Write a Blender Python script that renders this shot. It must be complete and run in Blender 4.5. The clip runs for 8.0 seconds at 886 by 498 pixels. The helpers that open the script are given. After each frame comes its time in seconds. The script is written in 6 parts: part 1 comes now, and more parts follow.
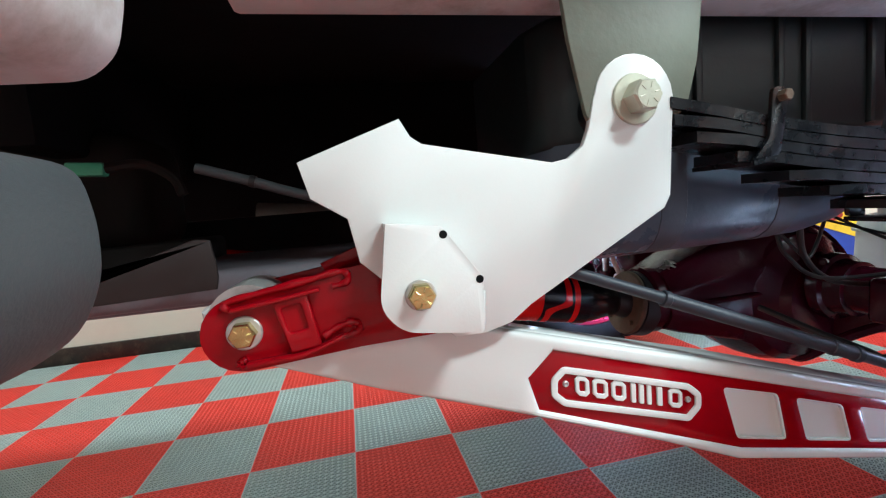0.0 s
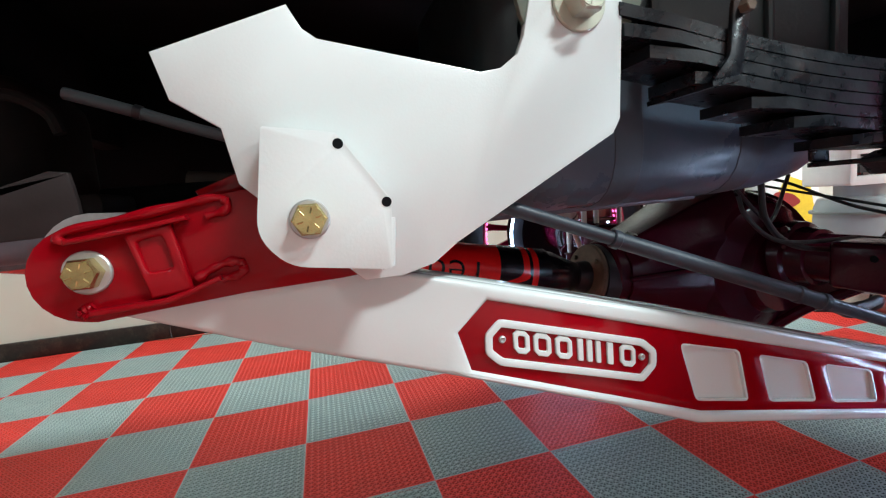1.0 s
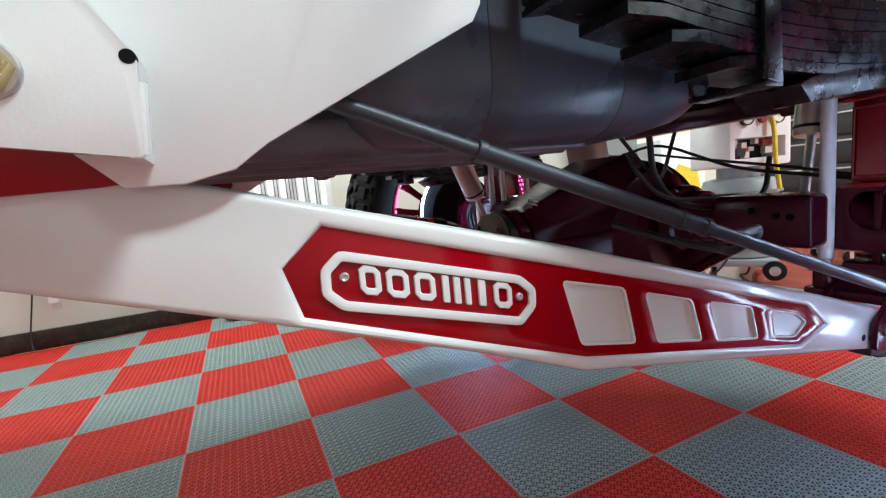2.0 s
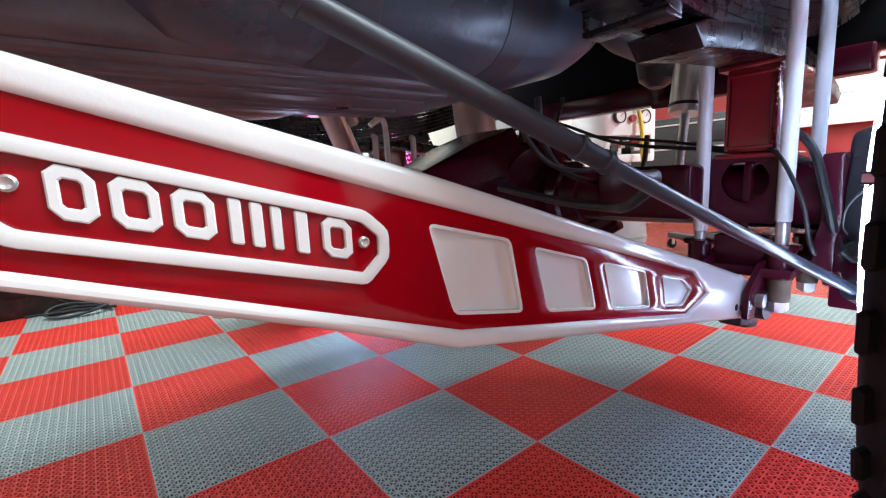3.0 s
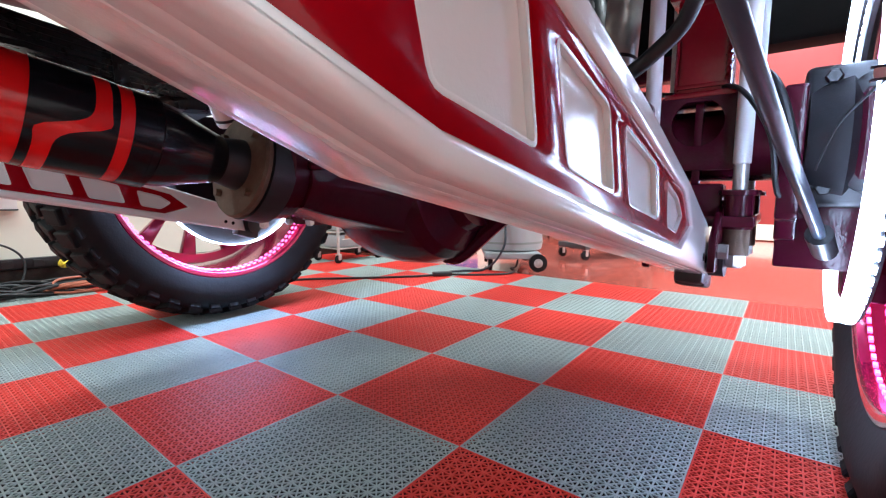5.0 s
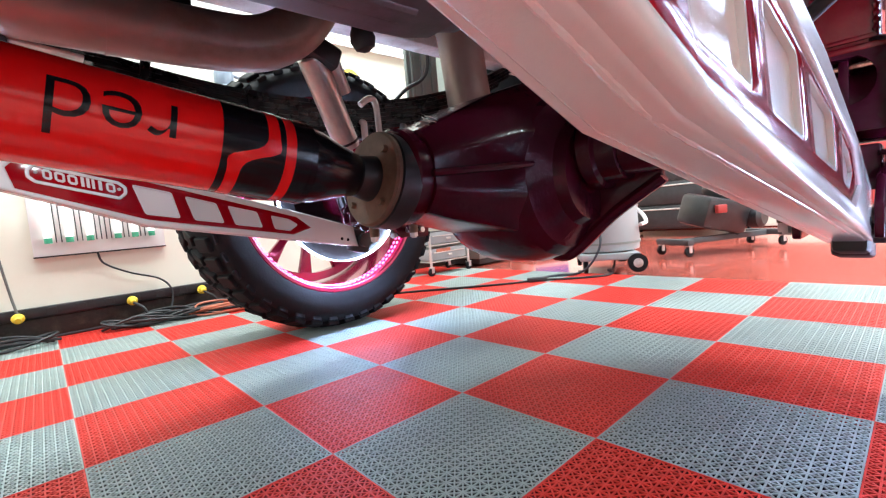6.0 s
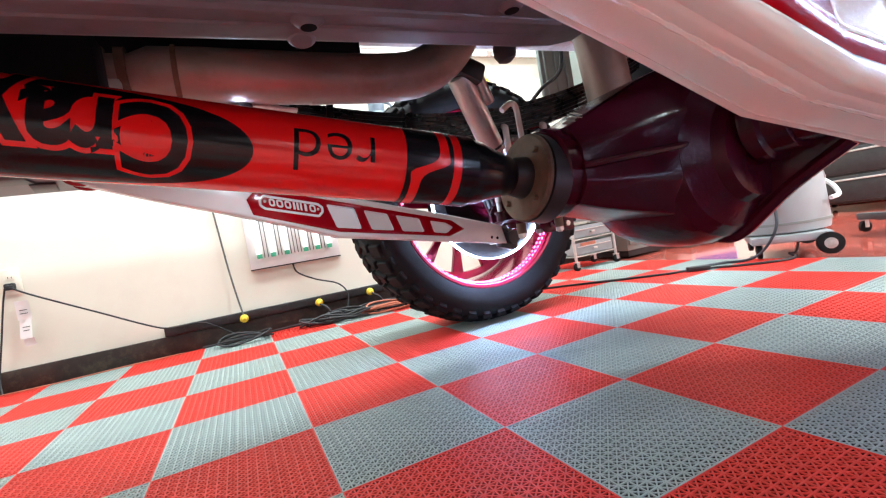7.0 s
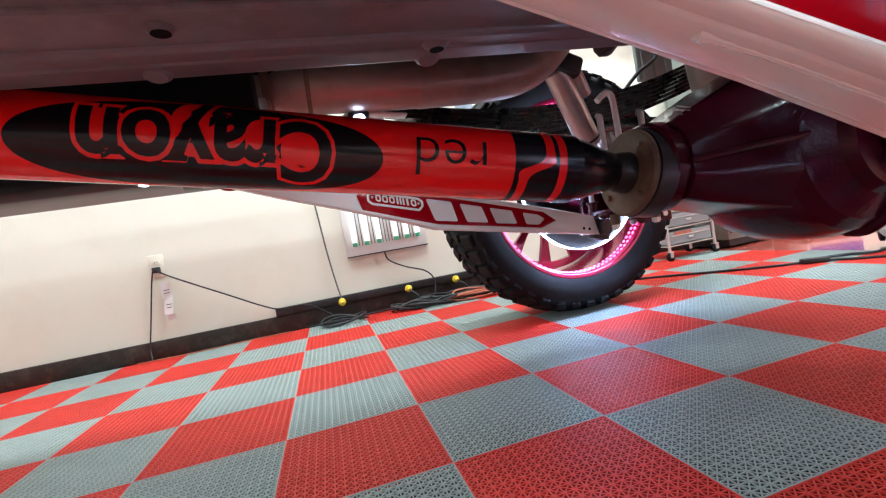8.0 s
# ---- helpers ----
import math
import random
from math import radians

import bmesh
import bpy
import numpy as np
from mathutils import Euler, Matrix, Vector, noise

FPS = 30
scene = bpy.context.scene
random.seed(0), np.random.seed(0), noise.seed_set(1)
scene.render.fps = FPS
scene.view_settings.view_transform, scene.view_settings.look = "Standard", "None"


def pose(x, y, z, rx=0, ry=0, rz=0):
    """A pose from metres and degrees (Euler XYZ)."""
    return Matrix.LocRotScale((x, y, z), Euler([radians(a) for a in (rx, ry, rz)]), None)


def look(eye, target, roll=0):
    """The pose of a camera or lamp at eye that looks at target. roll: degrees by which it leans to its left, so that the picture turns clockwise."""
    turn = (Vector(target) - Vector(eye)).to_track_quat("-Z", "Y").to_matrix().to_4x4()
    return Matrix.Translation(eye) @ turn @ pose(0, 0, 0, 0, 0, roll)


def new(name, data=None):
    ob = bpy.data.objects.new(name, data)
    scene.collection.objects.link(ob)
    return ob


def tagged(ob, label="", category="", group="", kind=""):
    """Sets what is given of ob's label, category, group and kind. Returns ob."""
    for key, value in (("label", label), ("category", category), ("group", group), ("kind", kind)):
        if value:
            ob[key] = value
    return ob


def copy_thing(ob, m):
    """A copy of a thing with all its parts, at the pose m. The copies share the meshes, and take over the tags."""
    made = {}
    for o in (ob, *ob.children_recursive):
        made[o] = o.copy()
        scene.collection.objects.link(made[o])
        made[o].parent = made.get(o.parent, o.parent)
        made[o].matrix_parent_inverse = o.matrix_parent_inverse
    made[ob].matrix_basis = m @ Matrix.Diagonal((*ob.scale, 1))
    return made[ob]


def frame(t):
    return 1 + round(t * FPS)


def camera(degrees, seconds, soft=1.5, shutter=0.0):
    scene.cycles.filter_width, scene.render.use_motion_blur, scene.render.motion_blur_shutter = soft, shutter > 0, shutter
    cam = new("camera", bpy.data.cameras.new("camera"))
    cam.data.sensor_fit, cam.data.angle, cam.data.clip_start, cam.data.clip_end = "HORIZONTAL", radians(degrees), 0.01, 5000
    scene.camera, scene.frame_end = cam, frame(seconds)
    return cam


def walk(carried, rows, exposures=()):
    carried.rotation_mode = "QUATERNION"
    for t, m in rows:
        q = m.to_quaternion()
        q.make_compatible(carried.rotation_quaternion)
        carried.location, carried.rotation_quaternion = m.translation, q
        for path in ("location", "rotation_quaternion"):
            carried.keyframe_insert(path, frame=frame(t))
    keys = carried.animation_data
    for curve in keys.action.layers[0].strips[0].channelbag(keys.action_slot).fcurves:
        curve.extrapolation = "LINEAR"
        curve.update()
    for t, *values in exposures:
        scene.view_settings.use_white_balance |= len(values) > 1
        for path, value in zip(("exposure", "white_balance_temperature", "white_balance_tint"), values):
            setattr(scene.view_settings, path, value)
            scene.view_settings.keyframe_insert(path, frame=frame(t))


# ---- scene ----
cam = camera(90.1, 8.0, soft=1.2)
PATH = [
    (0, (-0.56, -1.021, 0.735), (-0.153, 0.927, 0.529), -4.8),
    (0.3, (-0.549, -1.010, 0.7215), (-0.128, 0.934, 0.509), -4.6),
    (0.5, (-0.536, -0.996, 0.705), (-0.097, 0.943, 0.484), -4.4),
    (1, (-0.499, -0.968, 0.666), (0.018, 0.95, 0.436), -4.8),
    (1.5, (-0.457, -0.946, 0.623), (0.198, 0.927, 0.379), -4.8),
    (1.7, (-0.441, -0.938, 0.608), (0.283, 0.909, 0.357), -4.8),
    (2.8, (-0.346, -0.849, 0.54), (0.783, 0.773, 0.233), -4.6),
    (3, (-0.328, -0.836, 0.527), (0.892, 0.717, 0.21), -2.8),
    (3.5, (-0.288, -0.8, 0.492), (1.078, 0.627, 0.181), -1.0),
    (4, (-0.262, -0.763, 0.44), (1.243, 0.523, 0.153), 0.2),
    (4.2, (-0.238, -0.748, 0.433), (1.327, 0.466, 0.157), 0.8),
    (5.3, (-0.262, -0.680, 0.384), (1.306, 0.543, 0.172), -0.2),
    (5.5, (-0.281, -0.673, 0.375), (1.238, 0.612, 0.178), -1.1),
    (5.8, (-0.299, -0.671, 0.375), (1.124, 0.724, 0.198), -3.1),
    (6, (-0.319, -0.665, 0.379), (1.021, 0.811, 0.224), -4.9),
    (6.2, (-0.341, -0.680, 0.386), (0.885, 0.891, 0.247), -7.1),
    (6.5, (-0.354, -0.680, 0.387), (0.745, 0.987, 0.277), -8.8),
    (7, (-0.39, -0.708, 0.375), (0.445, 1.108, 0.3), -9.6),
    (7.5, (-0.415, -0.725, 0.387), (0.276, 1.15, 0.308), -9.6),
    (8, (-0.453, -0.742, 0.399), (0.054, 1.191, 0.322), -9.8),
]
EXPOSURES = [(0, -0.45, 6500, 1), (0.7, -0.50, 6500, 1), (1.7, -0.62, 6500, 2), (2.8, -0.29, 6500, 8), (4.2, -0.11, 6400, 9), (5.3, 0.07, 6500, 7), (6.0, 0.40, 6600, 7), (6.5, 0.54, 6600, 7), (7.0, 0.41, 6600, 7), (7.5, 0.18, 6550, 7), (8.0, -0.03, 6550, 8)]
walk(cam, [(t, look(eye, target, roll)) for t, eye, target, roll in PATH], EXPOSURES)


# ---- light ----
world = bpy.data.worlds.new("world")
scene.world = world
world.use_nodes = True
world.node_tree.nodes["Background"].inputs[0].default_value = (0.9, 0.95, 1.0, 1)
world.node_tree.nodes["Background"].inputs[1].default_value = 0.006


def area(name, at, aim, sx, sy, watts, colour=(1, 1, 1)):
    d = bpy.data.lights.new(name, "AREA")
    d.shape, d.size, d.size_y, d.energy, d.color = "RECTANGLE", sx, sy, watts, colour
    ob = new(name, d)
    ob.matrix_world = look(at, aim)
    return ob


TILE = 0.3048
MID = -0.04          # the truck's centre line, y
AXLE_X, AXLE_Z = 0.505, 0.475
CEIL = 2.75
COOL = (0.83, 0.97, 1.07)
LAMPS = [(-2.4, -2.9, 24), (0.65, -1.93, 120), (2.7, -2.9, 205), (-2.4, 1.15, 50), (0.0, 1.15, 54), (2.3, 1.15, 60), (3.6, -0.7, 125)]
for lx, ly, watts in LAMPS:
    area("ceiling_lamp_light", (lx, ly, CEIL - 0.09), (lx, ly, 0), 2.0 if ly > 0 else 0.55, 0.5 if ly > 0 else 0.28, watts, COOL)


for spot in ((-0.858, 0.520, 0.617), (-0.340, 0.172, 0.634)):
    d = bpy.data.lights.new("rock_light_lamp", "AREA")
    d.shape, d.size, d.energy, d.color = "DISK", 0.03, 1.3, (0.78, 0.92, 1.05)
    new("rock_light_lamp", d).matrix_world = look(spot, (spot[0], spot[1], 0))


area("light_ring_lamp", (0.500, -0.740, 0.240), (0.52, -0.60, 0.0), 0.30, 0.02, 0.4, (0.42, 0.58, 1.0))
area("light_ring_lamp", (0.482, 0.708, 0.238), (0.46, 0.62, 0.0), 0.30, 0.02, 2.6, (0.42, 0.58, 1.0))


# ---- materials ----
def mat(name, colour, rough=0.5, metal=0.0, coat=0.0, vary=0.0, scale=8.0, bump=0.0, bscale=200.0, emit=None, power=0.0,
        stain=None, stain_scale=3.0, stain_amount=0.0, rvary=0.0, random_tint=0.0, spec=0.5):
    m = bpy.data.materials.new(name)
    m.use_nodes = True
    nt = m.node_tree
    b = nt.nodes["Principled BSDF"]
    b.inputs["Roughness"].default_value = rough
    b.inputs["Metallic"].default_value = metal
    b.inputs["Coat Weight"].default_value = coat
    b.inputs["Coat Roughness"].default_value = 0.05
    b.inputs["Specular IOR Level"].default_value = spec
    b.inputs["Base Color"].default_value = (*colour, 1)
    co = nt.nodes.new("ShaderNodeTexCoord")

    def noise_tex(s, detail=5.0, r=0.6):
        n = nt.nodes.new("ShaderNodeTexNoise")
        n.inputs["Scale"].default_value, n.inputs["Detail"].default_value, n.inputs["Roughness"].default_value = s, detail, r
        nt.links.new(co.outputs["Object"], n.inputs["Vector"])
        return n.outputs["Fac"]

    def ramp(src, lo, hi, a, c):
        n = nt.nodes.new("ShaderNodeMapRange")
        n.inputs["From Min"].default_value, n.inputs["From Max"].default_value = lo, hi
        n.inputs["To Min"].default_value, n.inputs["To Max"].default_value = a, c
        nt.links.new(src, n.inputs["Value"])
        return n.outputs["Result"]

    def mix(f, a, c, kind="MIX"):
        n = nt.nodes.new("ShaderNodeMix")
        n.data_type, n.blend_type = "RGBA", kind
        for sock, v in ((n.inputs[0], f), (n.inputs[6], a), (n.inputs[7], c)):
            if hasattr(v, "links"):
                nt.links.new(v, sock)
            elif isinstance(v, tuple):
                sock.default_value = (*v[:3], 1)
            else:
                sock.default_value = v
        return n.outputs[2]

    col = colour
    if vary:
        f = ramp(noise_tex(scale), 0.3, 0.7, 0, 1)
        col = mix(f, tuple(max(0, c * (1 - vary)) for c in colour), tuple(min(1, c * (1 + vary)) for c in colour))
    if stain:
        f = ramp(noise_tex(stain_scale, 8.0, 0.7), 0.5, 0.72, 0, stain_amount)
        col = mix(f, col, stain)
    if random_tint:
        oi = nt.nodes.new("ShaderNodeObjectInfo")
        col = mix(1.0, col, mix(oi.outputs["Random"], (1 - random_tint,) * 3, (1.0, 1.0, 1.0)), "MULTIPLY")
    if not isinstance(col, tuple):
        nt.links.new(col, b.inputs["Base Color"])
    if rvary:
        nt.links.new(ramp(noise_tex(scale * 2.3), 0.3, 0.7, max(0.02, rough - rvary), rough + rvary), b.inputs["Roughness"])
    if bump:
        bn = nt.nodes.new("ShaderNodeBump")
        bn.inputs["Strength"].default_value, bn.inputs["Distance"].default_value = bump, 0.002
        nt.links.new(noise_tex(bscale, 3.0), bn.inputs["Height"])
        nt.links.new(bn.outputs["Normal"], b.inputs["Normal"])
        nt.links.new(bn.outputs["Normal"], b.inputs["Coat Normal"])
    if emit:
        b.inputs["Emission Color"].default_value = (*emit, 1)
        b.inputs["Emission Strength"].default_value = power
    return m


M = dict(
    white=mat("white_powder_coat", (0.70, 0.72, 0.70), 0.22, coat=0.5, vary=0.02, scale=5, bump=0.05, bscale=420),
    sleeve=mat("white_plastic_sleeve", (0.70, 0.70, 0.68), 0.40, vary=0.05, scale=12, bump=0.06, bscale=200),
    red=mat("candy_red_paint", (0.27, 0.0010, 0.006), 0.16, coat=0.3, spec=0.15, vary=0.10, scale=6, bump=0.03, bscale=380),
    maroon=mat("dark_maroon_paint", (0.046, 0.0030, 0.011), 0.21, spec=0.24, coat=0.05, vary=0.25, scale=9, bump=0.36, bscale=75, rvary=0.06),
    wine=mat("dark_candy_red_paint", (0.15, 0.0015, 0.006), 0.2, coat=0.5, vary=0.2, scale=9, bump=0.1, bscale=120),
    palezinc=mat("pale_zinc_washer", (0.50, 0.50, 0.40), 0.42, metal=0.35, vary=0.12, scale=40, bump=0.1, bscale=200),
    shaft=mat("crayon_red_wrap", (0.88, 0.008, 0.010), 0.22, coat=0.35, vary=0.05, scale=4, bump=0.02, bscale=300),
    black=mat("gloss_black_wrap", (0.006, 0.006, 0.008), 0.22, coat=0.15, spec=0.3, vary=0.2, bump=0.02, bscale=300),
    blackpart=mat("satin_black_metal", (0.014, 0.014, 0.016), 0.38, vary=0.4, scale=20, bump=0.2, bscale=90),
    tank=mat("weathered_tank_plastic", (0.076, 0.100, 0.136), 0.34, vary=0.28, scale=4, stain=(0.05, 0.035, 0.028), stain_scale=4,
             stain_amount=0.7, bump=0.25, bscale=60, rvary=0.12),
    # green-black plastic, darkened for the shade under the bed floor
    tankcover=mat("shade_cover_plastic", (0.014, 0.019, 0.020), 0.42, vary=0.3, scale=5, bump=0.2, bscale=70),
    spring=mat("oiled_spring_steel", (0.008, 0.009, 0.012), 0.31, metal=0.2, vary=0.4, scale=18, stain=(0.10, 0.040, 0.018),
               stain_scale=9, stain_amount=0.55, bump=0.25, bscale=110, rvary=0.12),
    steel=mat("bare_steel", (0.55, 0.54, 0.52), 0.34, metal=0.65, vary=0.2, scale=30, stain=(0.2, 0.12, 0.07), stain_scale=20, stain_amount=0.4,
              bump=0.1, bscale=120),
    chrome=mat("brushed_silver", (0.66, 0.64, 0.60), 0.30, metal=0.6, vary=0.08, scale=40, bump=0.05, bscale=300),
    zinc=mat("yellow_zinc", (0.52, 0.43, 0.19), 0.26, metal=0.95, vary=0.3, scale=60, bump=0.1, bscale=300),
    olive=mat("olive_primer_metal", (0.135, 0.150, 0.115), 0.5, vary=0.2, scale=7, stain=(0.12, 0.09, 0.06), stain_amount=0.5, bump=0.2, bscale=80),
    dullsill=mat("dull_mauve_sill_paint", (0.16, 0.135, 0.14), 0.4, vary=0.15, scale=7, bump=0.1, bscale=60),
    frame=mat("painted_frame_metal", (0.72, 0.69, 0.68), 0.45, vary=0.10, scale=8, stain=(0.25, 0.15, 0.10), stain_scale=9, stain_amount=0.6,
              bump=0.15, bscale=70),
    strapm=mat("stained_strap", (0.058, 0.066, 0.080), 0.45, vary=0.25, scale=9, stain=(0.07, 0.042, 0.028), stain_scale=10, stain_amount=0.7, bump=0.2, bscale=60),
    frame2=mat("dusty_skid_metal", (0.165, 0.150, 0.168), 0.42, metal=0.2, vary=0.15, scale=6, stain=(0.05, 0.035, 0.03), stain_scale=8, stain_amount=0.6,
              bump=0.15, bscale=70),
    greybox=mat("grey_moulded_plastic", (0.055, 0.062, 0.066), 0.5, vary=0.1, scale=4, bump=0.2, bscale=300),
    brown=mat("rusty_brown_iron", (0.135, 0.088, 0.058), 0.7, metal=0.1, vary=0.35, scale=25, bump=0.5, bscale=90),
    # near black: the shade under the body is put into this colour
    dark=mat("shade_black", (0.0045, 0.0045, 0.005), 0.8, spec=0.12, vary=0.4, scale=6, bump=0.3, bscale=40),
    brownplate=mat("dusty_brown_plate", (0.030, 0.021, 0.020), 0.6, vary=0.25, scale=9, bump=0.2, bscale=60, spec=0.2),
    # dusty brown, darkened to hold the shade under the truck
    dbrown=mat("dusty_shade_brown_metal", (0.012, 0.008, 0.007), 0.7, spec=0.2, vary=0.35, scale=6, bump=0.3, bscale=40),
    exhaust=mat("heat_tinted_exhaust", (0.34, 0.27, 0.24), 0.42, metal=0.45, vary=0.15, scale=7, stain=(0.16, 0.10, 0.07), stain_scale=6,
                stain_amount=0.6, bump=0.1, bscale=60),
    rodgrey=mat("grey_rubber_sleeve", (0.022, 0.028, 0.040), 0.46, vary=0.15, scale=12, bump=0.15, bscale=140),
    rodblue=mat("smooth_conduit_plastic", (0.045, 0.055, 0.075), 0.28, vary=0.12, scale=12, bump=0.08, bscale=160),
    rubber=mat("tyre_rubber", (0.008, 0.008, 0.0095), 0.72, vary=0.3, scale=10, bump=0.3, bscale=120, spec=0.25, stain=(0.03, 0.027, 0.025),
               stain_scale=6, stain_amount=0.4),
    rim=mat("candy_pink_red_rim", (0.34, 0.004, 0.045), 0.22, metal=0.55, coat=0.6, vary=0.1, scale=5),
    pinkled=mat("pink_led", (0.9, 0.3, 0.6), 0.4, emit=(1.0, 0.10, 0.50), power=4),
    whiteled=mat("white_led", (0.9, 0.9, 1.0), 0.4, emit=(0.50, 0.66, 1.0), power=48),
    wall=mat("cream_wall_paint", (0.78, 0.77, 0.655), 0.6, vary=0.03, scale=1.5, stain=(0.62, 0.55, 0.43), stain_scale=2.2, stain_amount=0.25,
             bump=0.12, bscale=150),
    base=mat("dark_stained_wood", (0.022, 0.015, 0.011), 0.5, vary=0.5, scale=16, stain=(0.11, 0.085, 0.06), stain_scale=20, stain_amount=0.6,
             bump=0.5, bscale=60),
    redfloor=mat("red_epoxy_floor", (0.42, 0.085, 0.06), 0.16, coat=0.4, vary=0.1, scale=3, bump=0.08, bscale=14),
    ceil=mat("ceiling_paint", (0.72, 0.70, 0.66), 0.8, vary=0.04, scale=2, bump=0.1, bscale=60),
    duskwall=mat("grey_wall_paint", (0.50, 0.485, 0.47), 0.7, vary=0.06, scale=2, bump=0.1, bscale=80),
    # stands for the shade between the grey tiles' ribs
    sub=mat("tile_gap_shade", (0.004, 0.004, 0.004), 0.9, spec=0.1, vary=0.3, scale=5),
    plastic=mat("black_plastic", (0.014, 0.014, 0.015), 0.45, vary=0.2, scale=30, bump=0.1, bscale=200),
    cord=mat("grey_cord", (0.018, 0.019, 0.021), 0.5, vary=0.25, scale=30),
    palecord=mat("pale_grey_cord", (0.11, 0.11, 0.10), 0.5, vary=0.2, scale=30),
    orangecord=mat("orange_cord", (0.45, 0.14, 0.08), 0.5, vary=0.2, scale=30),
    yellow=mat("yellow_plastic", (0.80, 0.58, 0.05), 0.4, vary=0.1, scale=30),
    ivory=mat("ivory_plastic", (0.78, 0.74, 0.62), 0.4, vary=0.03, scale=20),
    paper=mat("white_paper", (0.82, 0.82, 0.80), 0.8, vary=0.03, scale=20),
    tubelamp=mat("lit_tube", (0.95, 0.97, 1.0), 0.3, emit=(1.0, 1.0, 0.97), power=1.1),
    green=mat("green_end_cap", (0.06, 0.35, 0.20), 0.4, vary=0.1),
    panel=mat("lit_panel_diffuser", (0.9, 0.9, 0.88), 0.5, emit=(1.0, 0.97, 0.92), power=5),
    greymach=mat("light_grey_machine_paint", (0.33, 0.36, 0.365), 0.4, vary=0.06, scale=5, bump=0.1, bscale=90),
    blue=mat("blue_paint", (0.03, 0.08, 0.42), 0.35, vary=0.1),
    redplain=mat("red_wall_paint", (0.30, 0.026, 0.023), 0.5, vary=0.08, scale=4, bump=0.1, bscale=80),
    jugblue=mat("blue_grey_plastic", (0.16, 0.21, 0.26), 0.35, vary=0.1, scale=10),
    lockergrey=mat("grey_green_locker_paint", (0.22, 0.25, 0.23), 0.45, vary=0.08, scale=5, bump=0.1, bscale=80),
    screen=mat("lit_screen", (0.1, 0.6, 0.6), 0.3, emit=(0.15, 0.9, 0.85), power=2.0),
    # the same shade for red tiles, with the ribs' red bounce in it
    subred=mat("tile_gap_shade_red", (0.22, 0.012, 0.008), 0.8, spec=0.1, vary=0.2, scale=9),
    tilered=mat("red_floor_tile", (0.82, 0.055, 0.040), 0.52, spec=0.35, vary=0.07, scale=14, random_tint=0.10, bump=0.08, bscale=300),
    tilegrey=mat("grey_floor_tile", (0.385, 0.465, 0.440), 0.52, spec=0.35, vary=0.07, scale=14, random_tint=0.10, bump=0.08, bscale=300),
)


# ---- building helpers ----
def thing(name, label, category, at=(0, 0, 0), group="", kind="", rz=0.0):
    e = new(name)
    e.matrix_world = pose(*at, 0, 0, rz)
    e.empty_display_size = 0.05
    return tagged(e, label, category, group, kind)


def part(name, bm, material, parent=None, label="", smooth=True, angle=35):
    bmesh.ops.recalc_face_normals(bm, faces=bm.faces)
    me = bpy.data.meshes.new(name)
    bm.to_mesh(me)
    bm.free()
    for mm in (material if isinstance(material, (list, tuple)) else (material,)):
        me.materials.append(M[mm])
    if smooth and len(me.polygons):
        me.polygons.foreach_set("use_smooth", [True] * len(me.polygons))
        me.set_sharp_from_angle(angle=radians(angle))
    ob = new(name, me)
    if parent is not None:
        ob.parent = parent
    if label:
        tagged(ob, label)
    return ob


def BM():
    return bmesh.new()


def bevel(bm, edges, w, seg=2):
    edges = [e for e in edges if e.is_valid]
    if edges and w > 0:
        bmesh.ops.bevel(bm, geom=edges, offset=w, segments=seg, profile=0.5, affect="EDGES", clamp_overlap=True)


def box(bm, c, s, rot=(0, 0, 0), bev=0.0, seg=2, taper=1.0):
    tmp = BM()
    bmesh.ops.create_cube(tmp, size=1)
    for v in tmp.verts:
        k = taper if v.co.z > 0 else 1.0
        v.co = Vector((v.co.x * s[0] * k, v.co.y * s[1] * k, v.co.z * s[2]))
    bevel(tmp, list(tmp.edges), bev, seg)
    m = pose(*c, *rot)
    for v in tmp.verts:
        v.co = m @ v.co
    merge(bm, tmp)
    return bm


def merge(bm, tmp):
    me = bpy.data.meshes.new("tmp")
    tmp.to_mesh(me)
    tmp.free()
    bm.from_mesh(me)
    bpy.data.meshes.remove(me)


def axes(d):
    d = Vector(d).normalized()
    u = d.cross(Vector((0, 0, 1)))
    if u.length < 1e-4:
        u = Vector((1, 0, 0))
    u.normalize()
    return d, u, d.cross(u).normalized()


def lathe(bm, origin, direction, profile, seg=32, caps=True):
    """Turns a profile of (distance along, radius) about an axis."""
    o = Vector(origin)
    d, u, w = axes(direction)
    rings = []
    for h, r in profile:
        rings.append([bm.verts.new(o + d * h + (u * math.cos(a) + w * math.sin(a)) * max(r, 1e-5))
                      for a in (2 * math.pi * i / seg for i in range(seg))])
    for a, b in zip(rings, rings[1:]):
        for i in range(seg):
            bm.faces.new((a[i], a[(i + 1) % seg], b[(i + 1) % seg], b[i]))
    if caps:
        bm.faces.new(rings[0])
        bm.faces.new(rings[-1])
    return bm


def rod(bm, p0, p1, r, r1=None, seg=20, bev=0.0):
    p0, p1 = Vector(p0), Vector(p1)
    n = (p1 - p0).length
    r1 = r if r1 is None else r1
    prof = [(0, r), (n, r1)] if not bev else [(0, r - bev), (bev, r), (n - bev, r1), (n, r1 - bev)]
    return lathe(bm, p0, p1 - p0, prof, seg)


